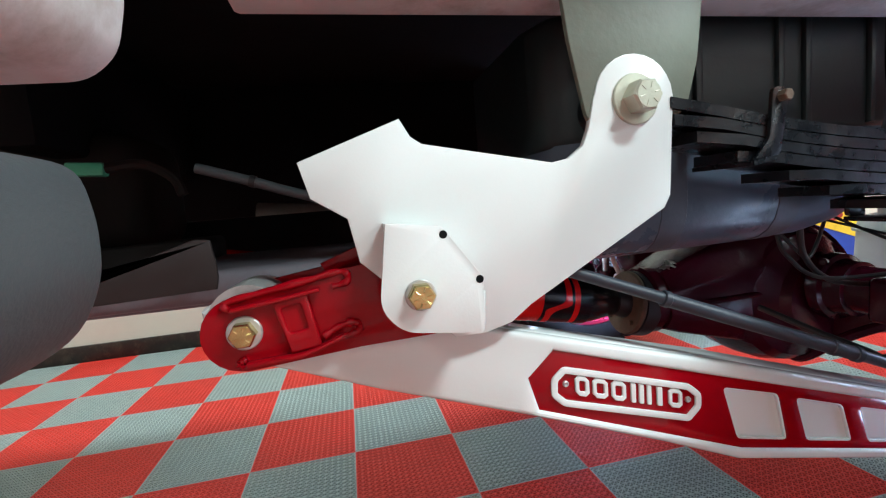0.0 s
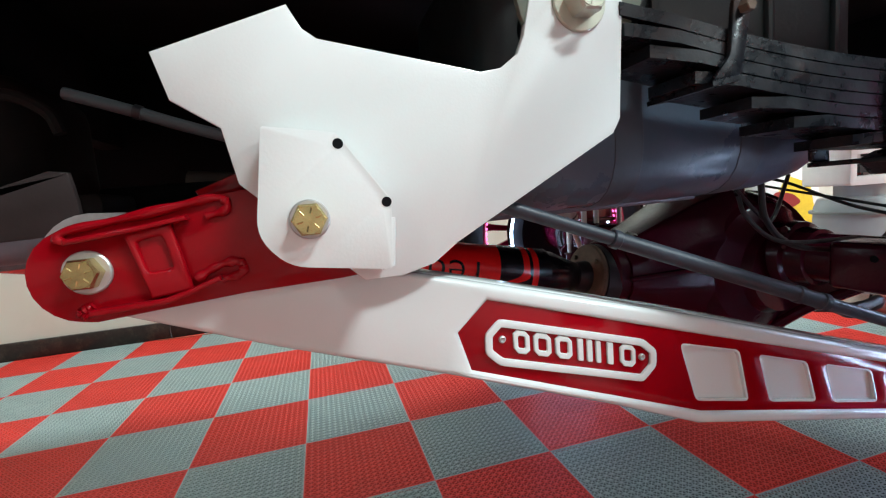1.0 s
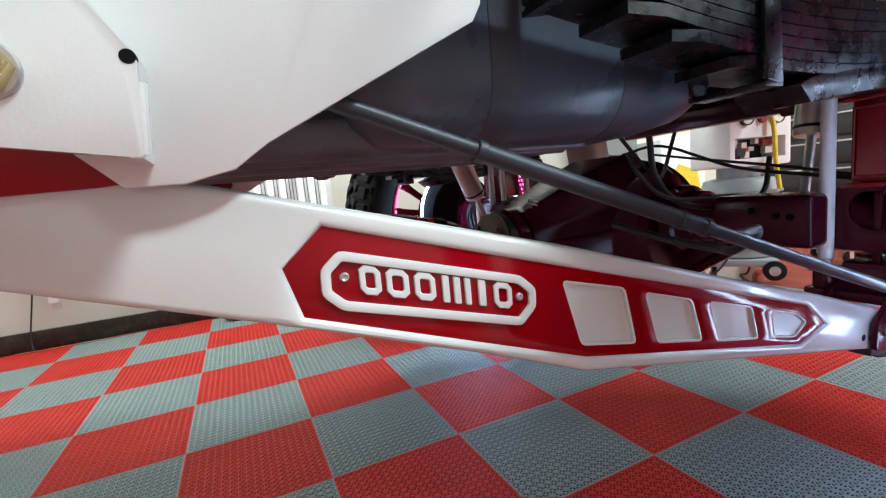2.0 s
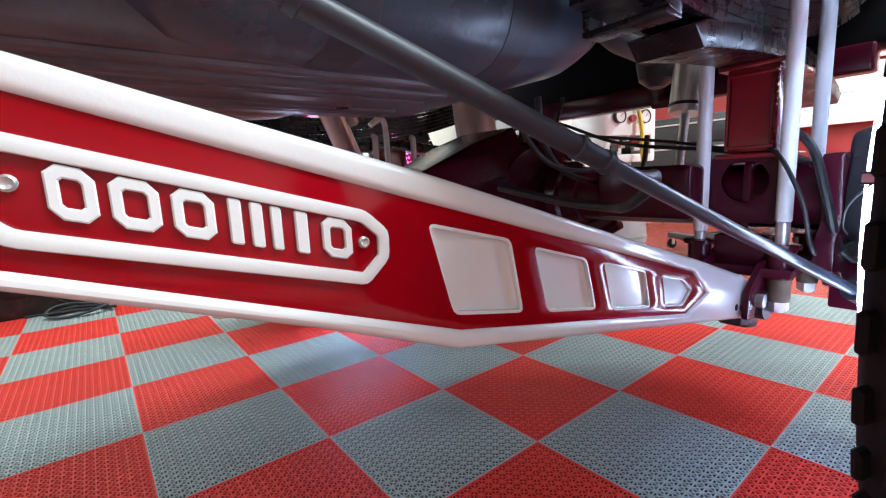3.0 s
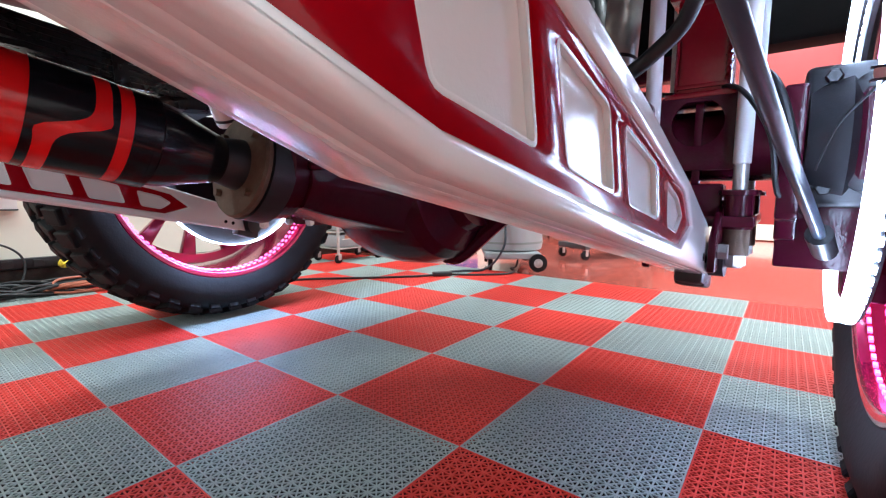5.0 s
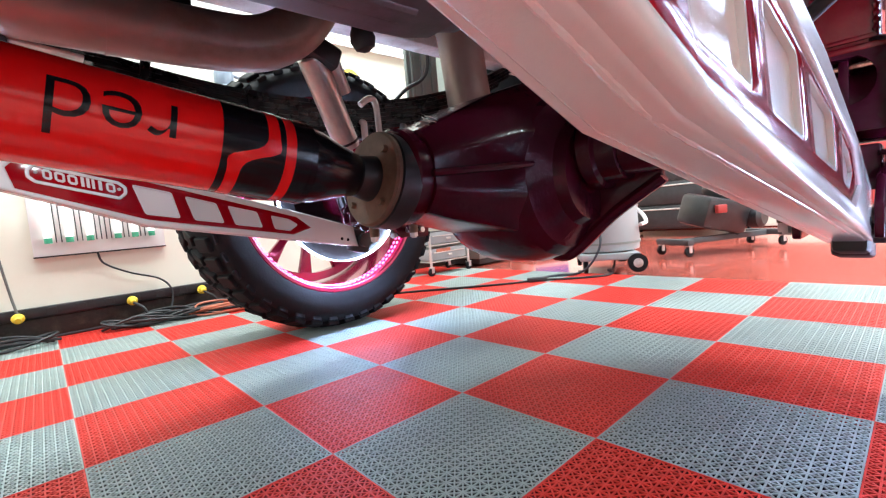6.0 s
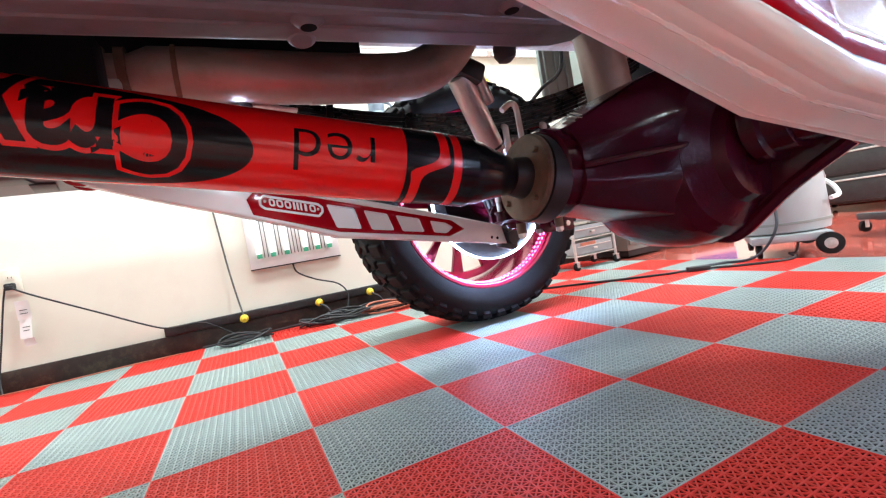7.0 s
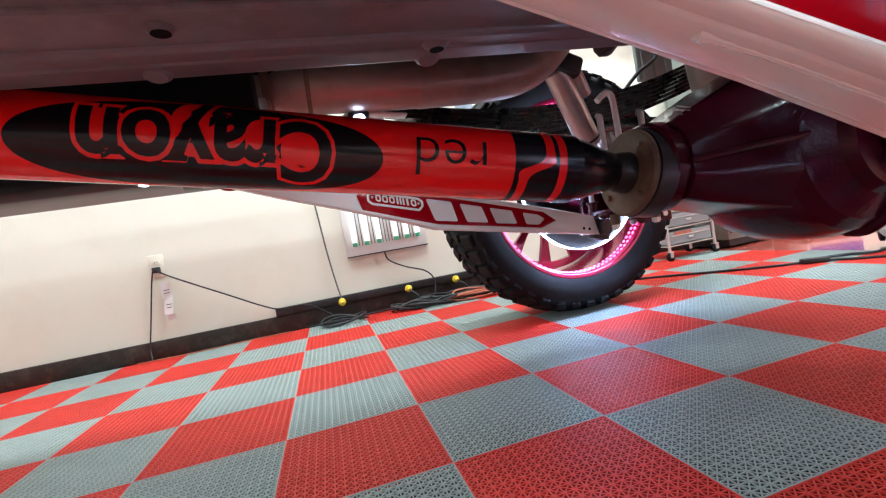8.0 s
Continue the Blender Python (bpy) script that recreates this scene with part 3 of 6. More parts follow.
def leaf_spring():
    t = thing("leaf_spring", "stack of rusty dark steel spring leaves with a clip", "leaf spring", (0, -0.5875, 0), group="leaf springs")

    def top(x):
        d = x + 0.22
        return 0.822 - 0.24 * d + 0.27 * d * d

    th = 0.0112
    starts = [-0.226, -0.222, -0.196, -0.146, -0.078, -0.022, 0.062]
    for k, x0 in enumerate(starts):
        x1 = 2 * AXLE_X - x0
        n = 28
        bm = BM()
        rows = []
        for i in range(n + 1):
            x = x0 + (x1 - x0) * i / n
            z = top(x) - k * th * 1.12 - (0.004 if i == 0 and k else 0)
            w = 0.038 if 0 < i < n else 0.031
            rows.append([bm.verts.new((x, -w, z - th)), bm.verts.new((x, w, z - th)), bm.verts.new((x, w, z)), bm.verts.new((x, -w, z))])
        for a, b in zip(rows, rows[1:]):
            for j in range(4):
                bm.faces.new((a[j], a[(j + 1) % 4], b[(j + 1) % 4], b[j]))
        bm.faces.new(rows[0])
        bm.faces.new(rows[-1])
        bevel(bm, [e for e in bm.edges if e.calc_face_angle(0) > 1.0], 0.0014, 1)
        part("leaf", bm, "spring", t, smooth=True, angle=30)
    bm = BM()
    prof = [(0.178, 0.670), (0.208, 0.680), (0.31, 0.694), (0.42, 0.702), (AXLE_X, 0.7045), (0.59, 0.702), (0.70, 0.690), (0.802, 0.664), (0.832, 0.650),
            (0.808, 0.630), (0.70, 0.655), (0.59, 0.670), (0.42, 0.670), (0.31, 0.662), (0.202, 0.650)]
    plate(bm, prof, -0.038, 0.038, bev=0.003)
    part("overload_leaf", bm, "spring", t)
    lathe(bm := BM(), (-0.2665, -0.018, 0.8225), (0, 1, 0), [(0, 0.012), (0, 0.026), (0.056, 0.026), (0.056, 0.012)], 24)
    part("eye", bm, "spring", t)
    bm = BM()
    for s in (-1, 1):
        plate(bm, rounded([(-0.138, 0.752), (-0.104, 0.757), (-0.093, 0.818), (-0.100, 0.828), (-0.113, 0.826), (-0.118, 0.775)], 0.004, 2),
              s * 0.0385, s * 0.0435, bev=0.001)
    box(bm, (-0.121, 0, 0.752), (0.034, 0.086, 0.005), (0, -9, 0))
    part("clip", bm, "spring", t)
    bm = BM()
    for s in (-1, 1):
        plate(bm, rounded([(0.104, 0.672), (0.134, 0.668), (0.128, 0.752), (0.122, 0.772), (0.106, 0.772), (0.100, 0.752)], 0.004, 2), s * 0.0385, s * 0.0445, bev=0.001)
    box(bm, (0.118, 0, 0.668), (0.032, 0.088, 0.006), bev=0.001)
    part("rear_clip", bm, "spring", t)
    bm = BM()
    rod(bm, (-0.103, -0.053, 0.817), (-0.103, -0.036, 0.817), 0.0062, seg=6, bev=0.001)
    rod(bm, (-0.103, 0.036, 0.817), (-0.103, 0.053, 0.817), 0.0062, seg=6, bev=0.001)
    part("clip_bolt", bm, "brown", t)
    return t


sp = leaf_spring()
copy_thing(sp, pose(0, 0.5075, -0.045))


def u_bolt_set(high):
    """The lift block, the long bolts with their white sleeves and the lower plate; origin under the spring at the axle."""
    t = thing("lift_block_set", "tall red lift block clamped by long bolts in white sleeves", "lift block", (AXLE_X, -0.594, 0), group="lift blocks")
    bm = BM()
    box(bm, (0, 0, 0.605), (0.112, 0.066, 0.125), bev=0.003)
    box(bm, (0, 0, 0.5375), (0.135, 0.084, 0.008), bev=0.002)
    box(bm, (0, 0, 0.666), (0.135, 0.084, 0.008), bev=0.002)
    blk = part("block", bm, "wine", t)
    bm = BM()
    for y, r, q in ((-0.030, 0.0032, 0.0009), (0.030, 0.0026, 0.0002)):
        tube(bm, [(-0.0565, y, 0.546 + 0.0085 * i) for i in range(14)], lambda f: r + q * math.sin(75 * f), 8, 3)
    for z in (0.550, 0.654):
        box(bm, (-0.0575, 0, z), (0.006, 0.062, 0.006), bev=0.0015)
    plate(bm, [(0, 0.548), (0.05, 0.548), (0.05, 0.656), (0, 0.656)], -0.004, 0,
          place=pose(-0.0595, -0.025, 0, 0, 0, 90))
    part("weld_bead", bm, "wine", blk)
    for sx in (-0.0755, 0.0755):
        for sy in (-0.054, 0.054):
            lo = 0.444 if sy < 0 else 0.424
            bm = BM()
            rod(bm, (sx, sy, lo), (sx, sy, high), 0.0100, seg=20, bev=0.001)
            part("sleeve", bm, "sleeve", t, "white sleeve over the bolt")
            bm = BM()
            rod(bm, (sx, sy, 0.312), (sx, sy, lo), 0.0085, seg=14, bev=0.001)
            b = part("threaded_end", bm, "steel", t)
            bm = BM()
            lathe(bm, (sx, sy, 0.362), (0, 0, 1), [(0, 0.0165), (0.042, 0.0165), (0.043, 0.023), (0.049, 0.023), (0.050, 0.014)], 24)
            part("collar", bm, "maroon", b)
            bm = BM()
            lathe(bm, (sx, sy, 0.329), (0, 0, 1), [(0, 0.0145), (0.033, 0.0145)], 20)
            part("spacer", bm, "brown", b)
            bm = BM()
            lathe(bm, (sx, sy, 0.316), (0, 0, 1), [(0, 0.014), (0.013, 0.014)], 6)
            part("lock_nut", bm, "steel", b)
    for sx in (-0.0755, 0.0755):
        bm = BM()
        tube(bm, [(sx, -0.054, high - 0.004), (sx, -0.050, high + 0.010), (sx, 0, high + 0.016), (sx, 0.050, high + 0.010), (sx, 0.054, high - 0.004)], 0.0098, 12, 5)
        part("bolt_bend", bm, "sleeve", t)
    bm = BM()
    box(bm, (0, 0, 0.372), (0.20, 0.145, 0.014), bev=0.002)
    box(bm, (-0.05, 0.0, 0.395), (0.05, 0.07, 0.05), bev=0.004)
    for sy in (-0.036, 0.036):
        plate(bm, rounded([(-0.15, 0.312), (-0.085, 0.312), (-0.05, 0.37), (-0.05, 0.40), (-0.10, 0.385), (-0.15, 0.352)], 0.008, 3), sy - 0.004, sy + 0.004, bev=0.001)
    part("lower_plate", bm, "maroon", t)
    bm = BM()
    rod(bm, (-0.118, -0.05, 0.336), (-0.118, 0.05, 0.336), 0.010, seg=6)
    part("pivot_bolt", bm, "steel", t)
    return t


u_bolt_set(0.815)
ub = u_bolt_set(0.66)
ub.matrix_world = pose(AXLE_X, 0.514, 0, 0, 0, 180)


def rear_axle():
    t = thing("rear_axle", "dark maroon painted rear axle with a large differential housing", "axle", (AXLE_X, MID, AXLE_Z))
    bm = BM()
    for s in (-1, 1):
        lathe(bm, (0, s * 0.12, 0), (0, s, 0), [(0, 0.085), (0.05, 0.068), (0.10, 0.052), (0.30, 0.050), (0.58, 0.050), (0.60, 0.072), (0.70, 0.072)], 32)
    part("axle_tube", bm, "maroon", t)
    # differential: a banded drum with a squared pinion snout
    bm = BM()
    lathe(bm, (0, -0.180, -0.035), (0, 1, 0), [(0, 0.07), (0.004, 0.096), (0.024, 0.108), (0.050, 0.142), (0.054, 0.150), (0.078, 0.168), (0.120, 0.181), (0.180, 0.185),
                                              (0.240, 0.181), (0.282, 0.168), (0.306, 0.150), (0.310, 0.142), (0.336, 0.108), (0.356, 0.096), (0.360, 0.07)], 56)
    part("housing", bm, "maroon", t, angle=16)
    bm = BM()
    lathe(bm, (-0.368, 0, -0.025), (1, 0, -0.02), [(0, 0.055), (0.0, 0.078), (0.006, 0.083), (0.03, 0.084), (0.034, 0.075), (0.08, 0.075)], 40)
    part("pinion_nose", bm, "maroon", t, angle=25)
    bm = BM()
    loft(bm, [[(x, y, z) for y, z in rounded([(-w, lo + 0.25 * (hi - lo)), (-0.70 * w, lo), (0.70 * w, lo), (w, lo + 0.25 * (hi - lo)), (w, hi - 0.32 * (hi - lo)), (0.66 * w, hi), (-0.66 * w, hi), (-w, hi - 0.32 * (hi - lo))], 0.010, 3)]
              for x, w, lo, hi in ((-0.338, 0.088, -0.092, 0.048), (-0.30, 0.098, -0.104, 0.066), (-0.17, 0.122, -0.134, 0.122), (-0.06, 0.140, -0.160, 0.158))])
    part("pinion_snout", bm, "maroon", t, angle=20)
    bm = BM()
    lathe(bm, (0.085, 0, -0.035), (1, 0, 0), [(0, 0.176), (0.014, 0.178), (0.016, 0.150), (0.05, 0.140), (0.075, 0.11), (0.085, 0.06)], 40)
    part("rear_cover", bm, "maroon", t)
    for s in (-1, 1):
        bm = BM()
        tube(bm, [(-0.345, s * 0.090, -0.028), (-0.20, s * 0.118, -0.020), (-0.10, s * 0.135, -0.014), (-0.05, s * 0.150, -0.012), (0.0, s * 0.182, -0.010), (0.0, s * 0.205, -0.006)], 0.0070, 8, 6)
        part("side_rib", bm, "maroon", t)
        bm = BM()
        lathe(bm, (0, s * 0.190, 0), (0, s, 0), [(0, 0.060), (0, 0.076), (0.022, 0.074), (0.026, 0.064), (0.060, 0.060), (0.062, 0.054)], 36)
        part("tube_collar", bm, "maroon", t, angle=25)
        for z, r in ((0.062, 0.008), (0.025, 0.006)):
            bm = BM()
            lathe(bm, (-0.052, s * 0.215, z), (-1, s * 0.35, 0.1), [(0, r), (0.012, r), (0.014, r * 0.7)], 8)
            part("fitting", bm, "maroon", t)
    bm = BM()
    for i in range(5):
        box(bm, (-0.318 + 0.004 * i, -0.045 - 0.005 * (i % 3), 0.058 + 0.003 * i), (0.018, 0.022, 0.0012), (18 + 9 * (i % 2), -24 + 8 * (i % 3), 20 * i), bev=0.0003, seg=1)
    part("foil_label", bm, "chrome", t, "crumpled silver foil label")
    bm = BM()
    plate(bm, rounded([(-0.33, 0.045), (-0.07, 0.148), (0.0, 0.160), (0.0, 0.10), (-0.33, 0.02)], 0.004, 2), -0.008, 0.008, bev=0.003)
    part("top_web", bm, "maroon", t)
    # flat lower gussets from the bowl out to the tubes
    for s in (-1, 1):
        bm = BM()
        plate(bm, [(0.05, -0.205), (0.10, -0.200), (0.20, -0.120), (0.30, -0.058), (0.30, -0.035), (0.10, -0.035), (0.05, -0.05)], -0.008, 0.008, bev=0.003,
              place=pose(0.03, 0, 0, 0, 0, s * 90))
        part("gusset", bm, "maroon", t)
        bm = BM()
        tube(bm, [(0.03, s * 0.06, -0.208), (0.03, s * 0.105, -0.202), (0.03, s * 0.20, -0.124), (0.03, s * 0.30, -0.060)], 0.013, 10, 5)
        part("gusset_flange", bm, "maroon", t)
    for a in range(10):
        bm = BM()
        an = radians(36 * a + 10)
        lathe(bm, (0.098, 0.163 * math.cos(an), -0.035 + 0.163 * math.sin(an)), (1, 0, 0), [(0, 0.008), (0.006, 0.008)], 6)
        part("cover_bolt", bm, "maroon", t, smooth=False)
    # boxed brackets in front of the tube
    for s in (-1, 1):
        bm = BM()
        box(bm, (-0.085, s * 0.425, 0.012), (0.085, 0.16, 0.085), bev=0.010, seg=3)
        b = part("link_bracket", bm, "maroon", t)
        # near-black discs on the face imitate shaded holes
        for dy, dz in ((-0.05, 0.008), (-0.03, 0.010), (0.008, 0.018)):
            bm = BM()
            lathe(bm, (-0.1275, s * 0.425 + dy, dz + 0.012), (-1, 0, 0), [(0, 0.006), (0.0012, 0.006)], 12)
            part("hole", bm, "dark", b)
        bm = BM()
        plate(bm, rounded([(-0.055, -0.06), (-0.055, 0.055), (0.055, 0.055), (0.055, -0.06)], 0.01, 3), -0.005, 0.005, [ring2d(0, 0, 0.046, 20)], bev=0.001,
              place=pose(0, s * 0.554, 0))
        box(bm, (0, s * 0.554, 0.056), (0.13, 0.09, 0.006), bev=0.002)
        part("spring_perch", bm, "maroon", t)
        bm = BM()
        plate(bm, rounded([(-0.047, -0.045), (0.047, -0.045), (0.047, 0.055), (-0.047, 0.055)], 0.008, 3), -0.004, 0.004, [ring2d(0, 0.018, 0.031, 24)], bev=0.0012,
              place=pose(-0.062, s * 0.554, 0.008, 0, 0, 90))
        part("perch_face", bm, "maroon", t)
        bm = BM()
        plate(bm, rounded([(-0.08, 0.060), (0.07, 0.060), (0.09, -0.04), (0.04, -0.13), (-0.02, -0.13), (-0.04, -0.10), (-0.09, -0.10), (-0.09, -0.055), (-0.06, -0.03)], 0.010, 3),
              s * 0.645, s * 0.668, bev=0.003)
        part("caliper_bracket", bm, "maroon", t)
        bm = BM()
        lathe(bm, (0, s * 0.668, 0), (0, s, 0), [(0, 0.05), (0.002, 0.066), (0.014, 0.072), (0.040, 0.078), (0.046, 0.070), (0.060, 0.05)], 36)
        part("hub_carrier", bm, "blackpart", t)
        bm = BM()
        tube(bm, [(-0.04, s * 0.60, 0.10), (-0.075, s * 0.635, 0.065), (-0.085, s * 0.655, 0.0), (-0.06, s * 0.665, -0.06), (0.0, s * 0.675, -0.09)], 0.0055, 10, 6)
        part("brake_hose", bm, "plastic", t, "black brake hose")
        bm = BM()
        tube(bm, [(-0.02, s * 0.56, 0.075), (-0.085, s * 0.60, 0.06), (-0.11, s * 0.635, 0.0), (-0.085, s * 0.65, -0.075), (-0.02, s * 0.69, -0.05)], 0.003, 8, 6)
        part("sensor_wire", bm, "plastic", t)
    # brake caliper and its lower bracket inside the near wheel
    bm = BM()
    plate(bm, rounded([(-0.030, 0.086), (0.075, 0.098), (0.105, 0.030), (0.100, -0.085), (-0.028, -0.085), (-0.045, -0.02), (-0.043, 0.05)], 0.012, 3), -0.800, -0.664, bev=0.008, seg=3)
    for dz in (-0.035, 0.040):
        lathe(bm, (-0.036, -0.735, dz), (-1, 0, 0), [(0, 0.034), (0.010, 0.033), (0.014, 0.024)], 28)
    cal = part("brake_caliper", bm, "blackpart", t, "satin black brake caliper")
    bm = BM()
    plate(bm, rounded([(0.012, -0.080), (0.110, -0.080), (0.118, -0.170), (0.020, -0.170)], 0.006, 2), -0.790, -0.646, bev=0.003)
    box(bm, (0.070, -0.765, -0.185), (0.080, 0.090, 0.050), bev=0.008)
    part("lower_bracket", bm, "maroon", cal)
    for dz in (-0.062, 0.070):
        bm = BM()
        lathe(bm, (-0.030, -0.690, dz), (-1, 0, 0), [(0, 0.009), (0.010, 0.009), (0.012, 0.007)], 6)
        part("slide_bolt", bm, "blackpart", cal, smooth=False)
    # added half-round black shield, keeps the lit barrel inside the near wheel dark
    bm = BM()
    arc = [radians(-40 + 10 * i) for i in range(15)]
    plate(bm, [(0.01 + 0.326 * math.cos(a), 0.326 * math.sin(a)) for a in arc] + [(0.01 + 0.20 * math.cos(a), 0.20 * math.sin(a)) for a in reversed(arc)], -0.722, -0.718)
    part("dust_shield", bm, "blackpart", t, "added black half-round shield that hides the lit barrel")
    # breather fittings and brake lines along the top
    bm = BM()
    tube(bm, [(-0.02, -0.62, 0.05), (-0.03, -0.5, 0.075), (0.02, -0.3, 0.105), (0.03, -0.12, 0.17), (0.03, 0.0, 0.162)], 0.0035, 8, 6)
    tube(bm, [(-0.01, -0.60, 0.055), (0.0, -0.42, 0.095), (0.05, -0.2, 0.13), (0.08, -0.05, 0.155)], 0.003, 8, 6)
    part("brake_line", bm, "cord", t)
    for pts, r in (([(-0.24, -0.31, 0.175), (-0.225, -0.31, 0.10), (-0.15, -0.31, 0.045), (0.02, -0.31, 0.025), (0.10, -0.31, 0.05), (0.12, -0.31, 0.12)], 0.0055),
                   ([(-0.28, -0.30, 0.15), (-0.27, -0.31, 0.11), (-0.20, -0.32, 0.06), (-0.02, -0.33, 0.05)], 0.004),
                   ([(-0.30, -0.28, 0.20), (-0.24, -0.30, 0.12), (-0.20, -0.30, 0.10), (-0.16, -0.30, 0.18)], 0.0035)):
        bm = BM()
        tube(bm, pts, r, 10, 8)
        part("wiring_loom", bm, "plastic", t)
    bm = BM()
    rod(bm, (-0.04, -0.10, 0.09), (-0.04, -0.10, 0.155), 0.008, seg=10)
    rod(bm, (-0.04, -0.10, 0.122), (-0.04, -0.10, 0.132), 0.013, seg=6)
    part("breather", bm, "maroon", t)
    # bent vent tube on the far side, with its clamp
    bm = BM()
    tube(bm, [(-0.086, 0.409, 0.06), (-0.088, 0.409, 0.18), (-0.092, 0.409, 0.226), (-0.105, 0.409, 0.238), (-0.122, 0.409, 0.232), (-0.142, 0.409, 0.218)], 0.009, 14, 6)
    part("vent_tube", bm, "white", t, "white bent vent tube")
    return t


rear_axle()


# ---- driveshaft with its crayon wrap ----
SH_A, SH_B = Vector((-1.15, MID, 0.682)), Vector((-0.028, MID, 0.472))
SH_D = (SH_B - SH_A).normalized()
SH_R = 0.0585
SH_U = Vector((0, 0, 1)) - SH_D * SH_D.z
SH_U.normalize()


def on_shaft(x, a, lift):
    """A point on the shaft's skin: x along the world, a: degrees from facing the near side, upwards."""
    p = SH_A + SH_D * ((x - SH_A.x) / SH_D.x)
    r = SH_R + lift
    return p + Vector((0, -1, 0)) * (r * math.cos(radians(a))) + SH_U * (r * math.sin(radians(a)))


def shaft_patch(bm, spans, lift):
    """A skin patch: for each x its lower and upper angle."""
    n = 24
    rows = []
    for x, lo, hi in spans:
        rows.append([bm.verts.new(on_shaft(x, lo + (hi - lo) * i / n, lift)) for i in range(n + 1)])
    for a, b in zip(rows, rows[1:]):
        for i in range(n):
            bm.faces.new((a[i], a[i + 1], b[i + 1], b[i]))
    return bm


def shaft_word(bm, text, size, x_start, angle, lift, offset=0.0, stretch=1.0, filled=False):
    """Letters wrapped on the skin, upside down for the near side and read towards the front."""
    cu = bpy.data.curves.new("word", "FONT")
    cu.body, cu.size, cu.offset, cu.space_character = text, size, offset, 1.0
    cu.resolution_u = 4
    ob = bpy.data.objects.new("word", cu)
    scene.collection.objects.link(ob)
    bpy.context.view_layer.update()
    me = bpy.data.meshes.new_from_object(ob.evaluated_get(bpy.context.evaluated_depsgraph_get()))
    tmp = BM()
    tmp.from_mesh(me)
    bpy.data.objects.remove(ob)
    bpy.data.meshes.remove(me)
    bmesh.ops.triangulate(tmp, faces=tmp.faces)
    for _ in range(2):
        long = [e for e in tmp.edges if e.calc_length() > 0.009]
        if long:
            bmesh.ops.subdivide_edges(tmp, edges=long, cuts=1)
            bmesh.ops.triangulate(tmp, faces=tmp.faces)
    if filled:
        # ovals that close the letters' counters
        seen = set()
        for v0 in list(tmp.verts):
            if v0 in seen:
                continue
            island, todo = [], [v0]
            seen.add(v0)
            while todo:
                v = todo.pop()
                island.append(v.co.copy())
                for e in v.link_edges:
                    o = e.other_vert(v)
                    if o not in seen:
                        seen.add(o)
                        todo.append(o)
            xs, ys = [c.x for c in island], [c.y for c in island]
            cx, cy, rx, ry = (min(xs) + max(xs)) / 2, (min(ys) + max(ys)) / 2, (max(xs) - min(xs)) * 0.49, (max(ys) - min(ys)) * 0.49
            rings = [[tmp.verts.new((cx + k * rx * math.cos(a), cy + k * ry * math.sin(a), 0)) for a in [math.pi * i / 16 for i in range(32)]] for k in (0.05, 0.35, 0.7, 1.0)]
            for p, q in zip(rings, rings[1:]):
                for i in range(32):
                    tmp.faces.new((p[i], q[i], q[(i + 1) % 32], p[(i + 1) % 32]))
            tmp.faces.new(rings[0])
            seen.update(v for r in rings for v in r)
    for v in tmp.verts:
        x, y = v.co.x * stretch, v.co.y
        v.co = on_shaft(x_start - x, angle - math.degrees((y - size * 0.33) / SH_R), lift)
    merge(bm, tmp)
    return bm


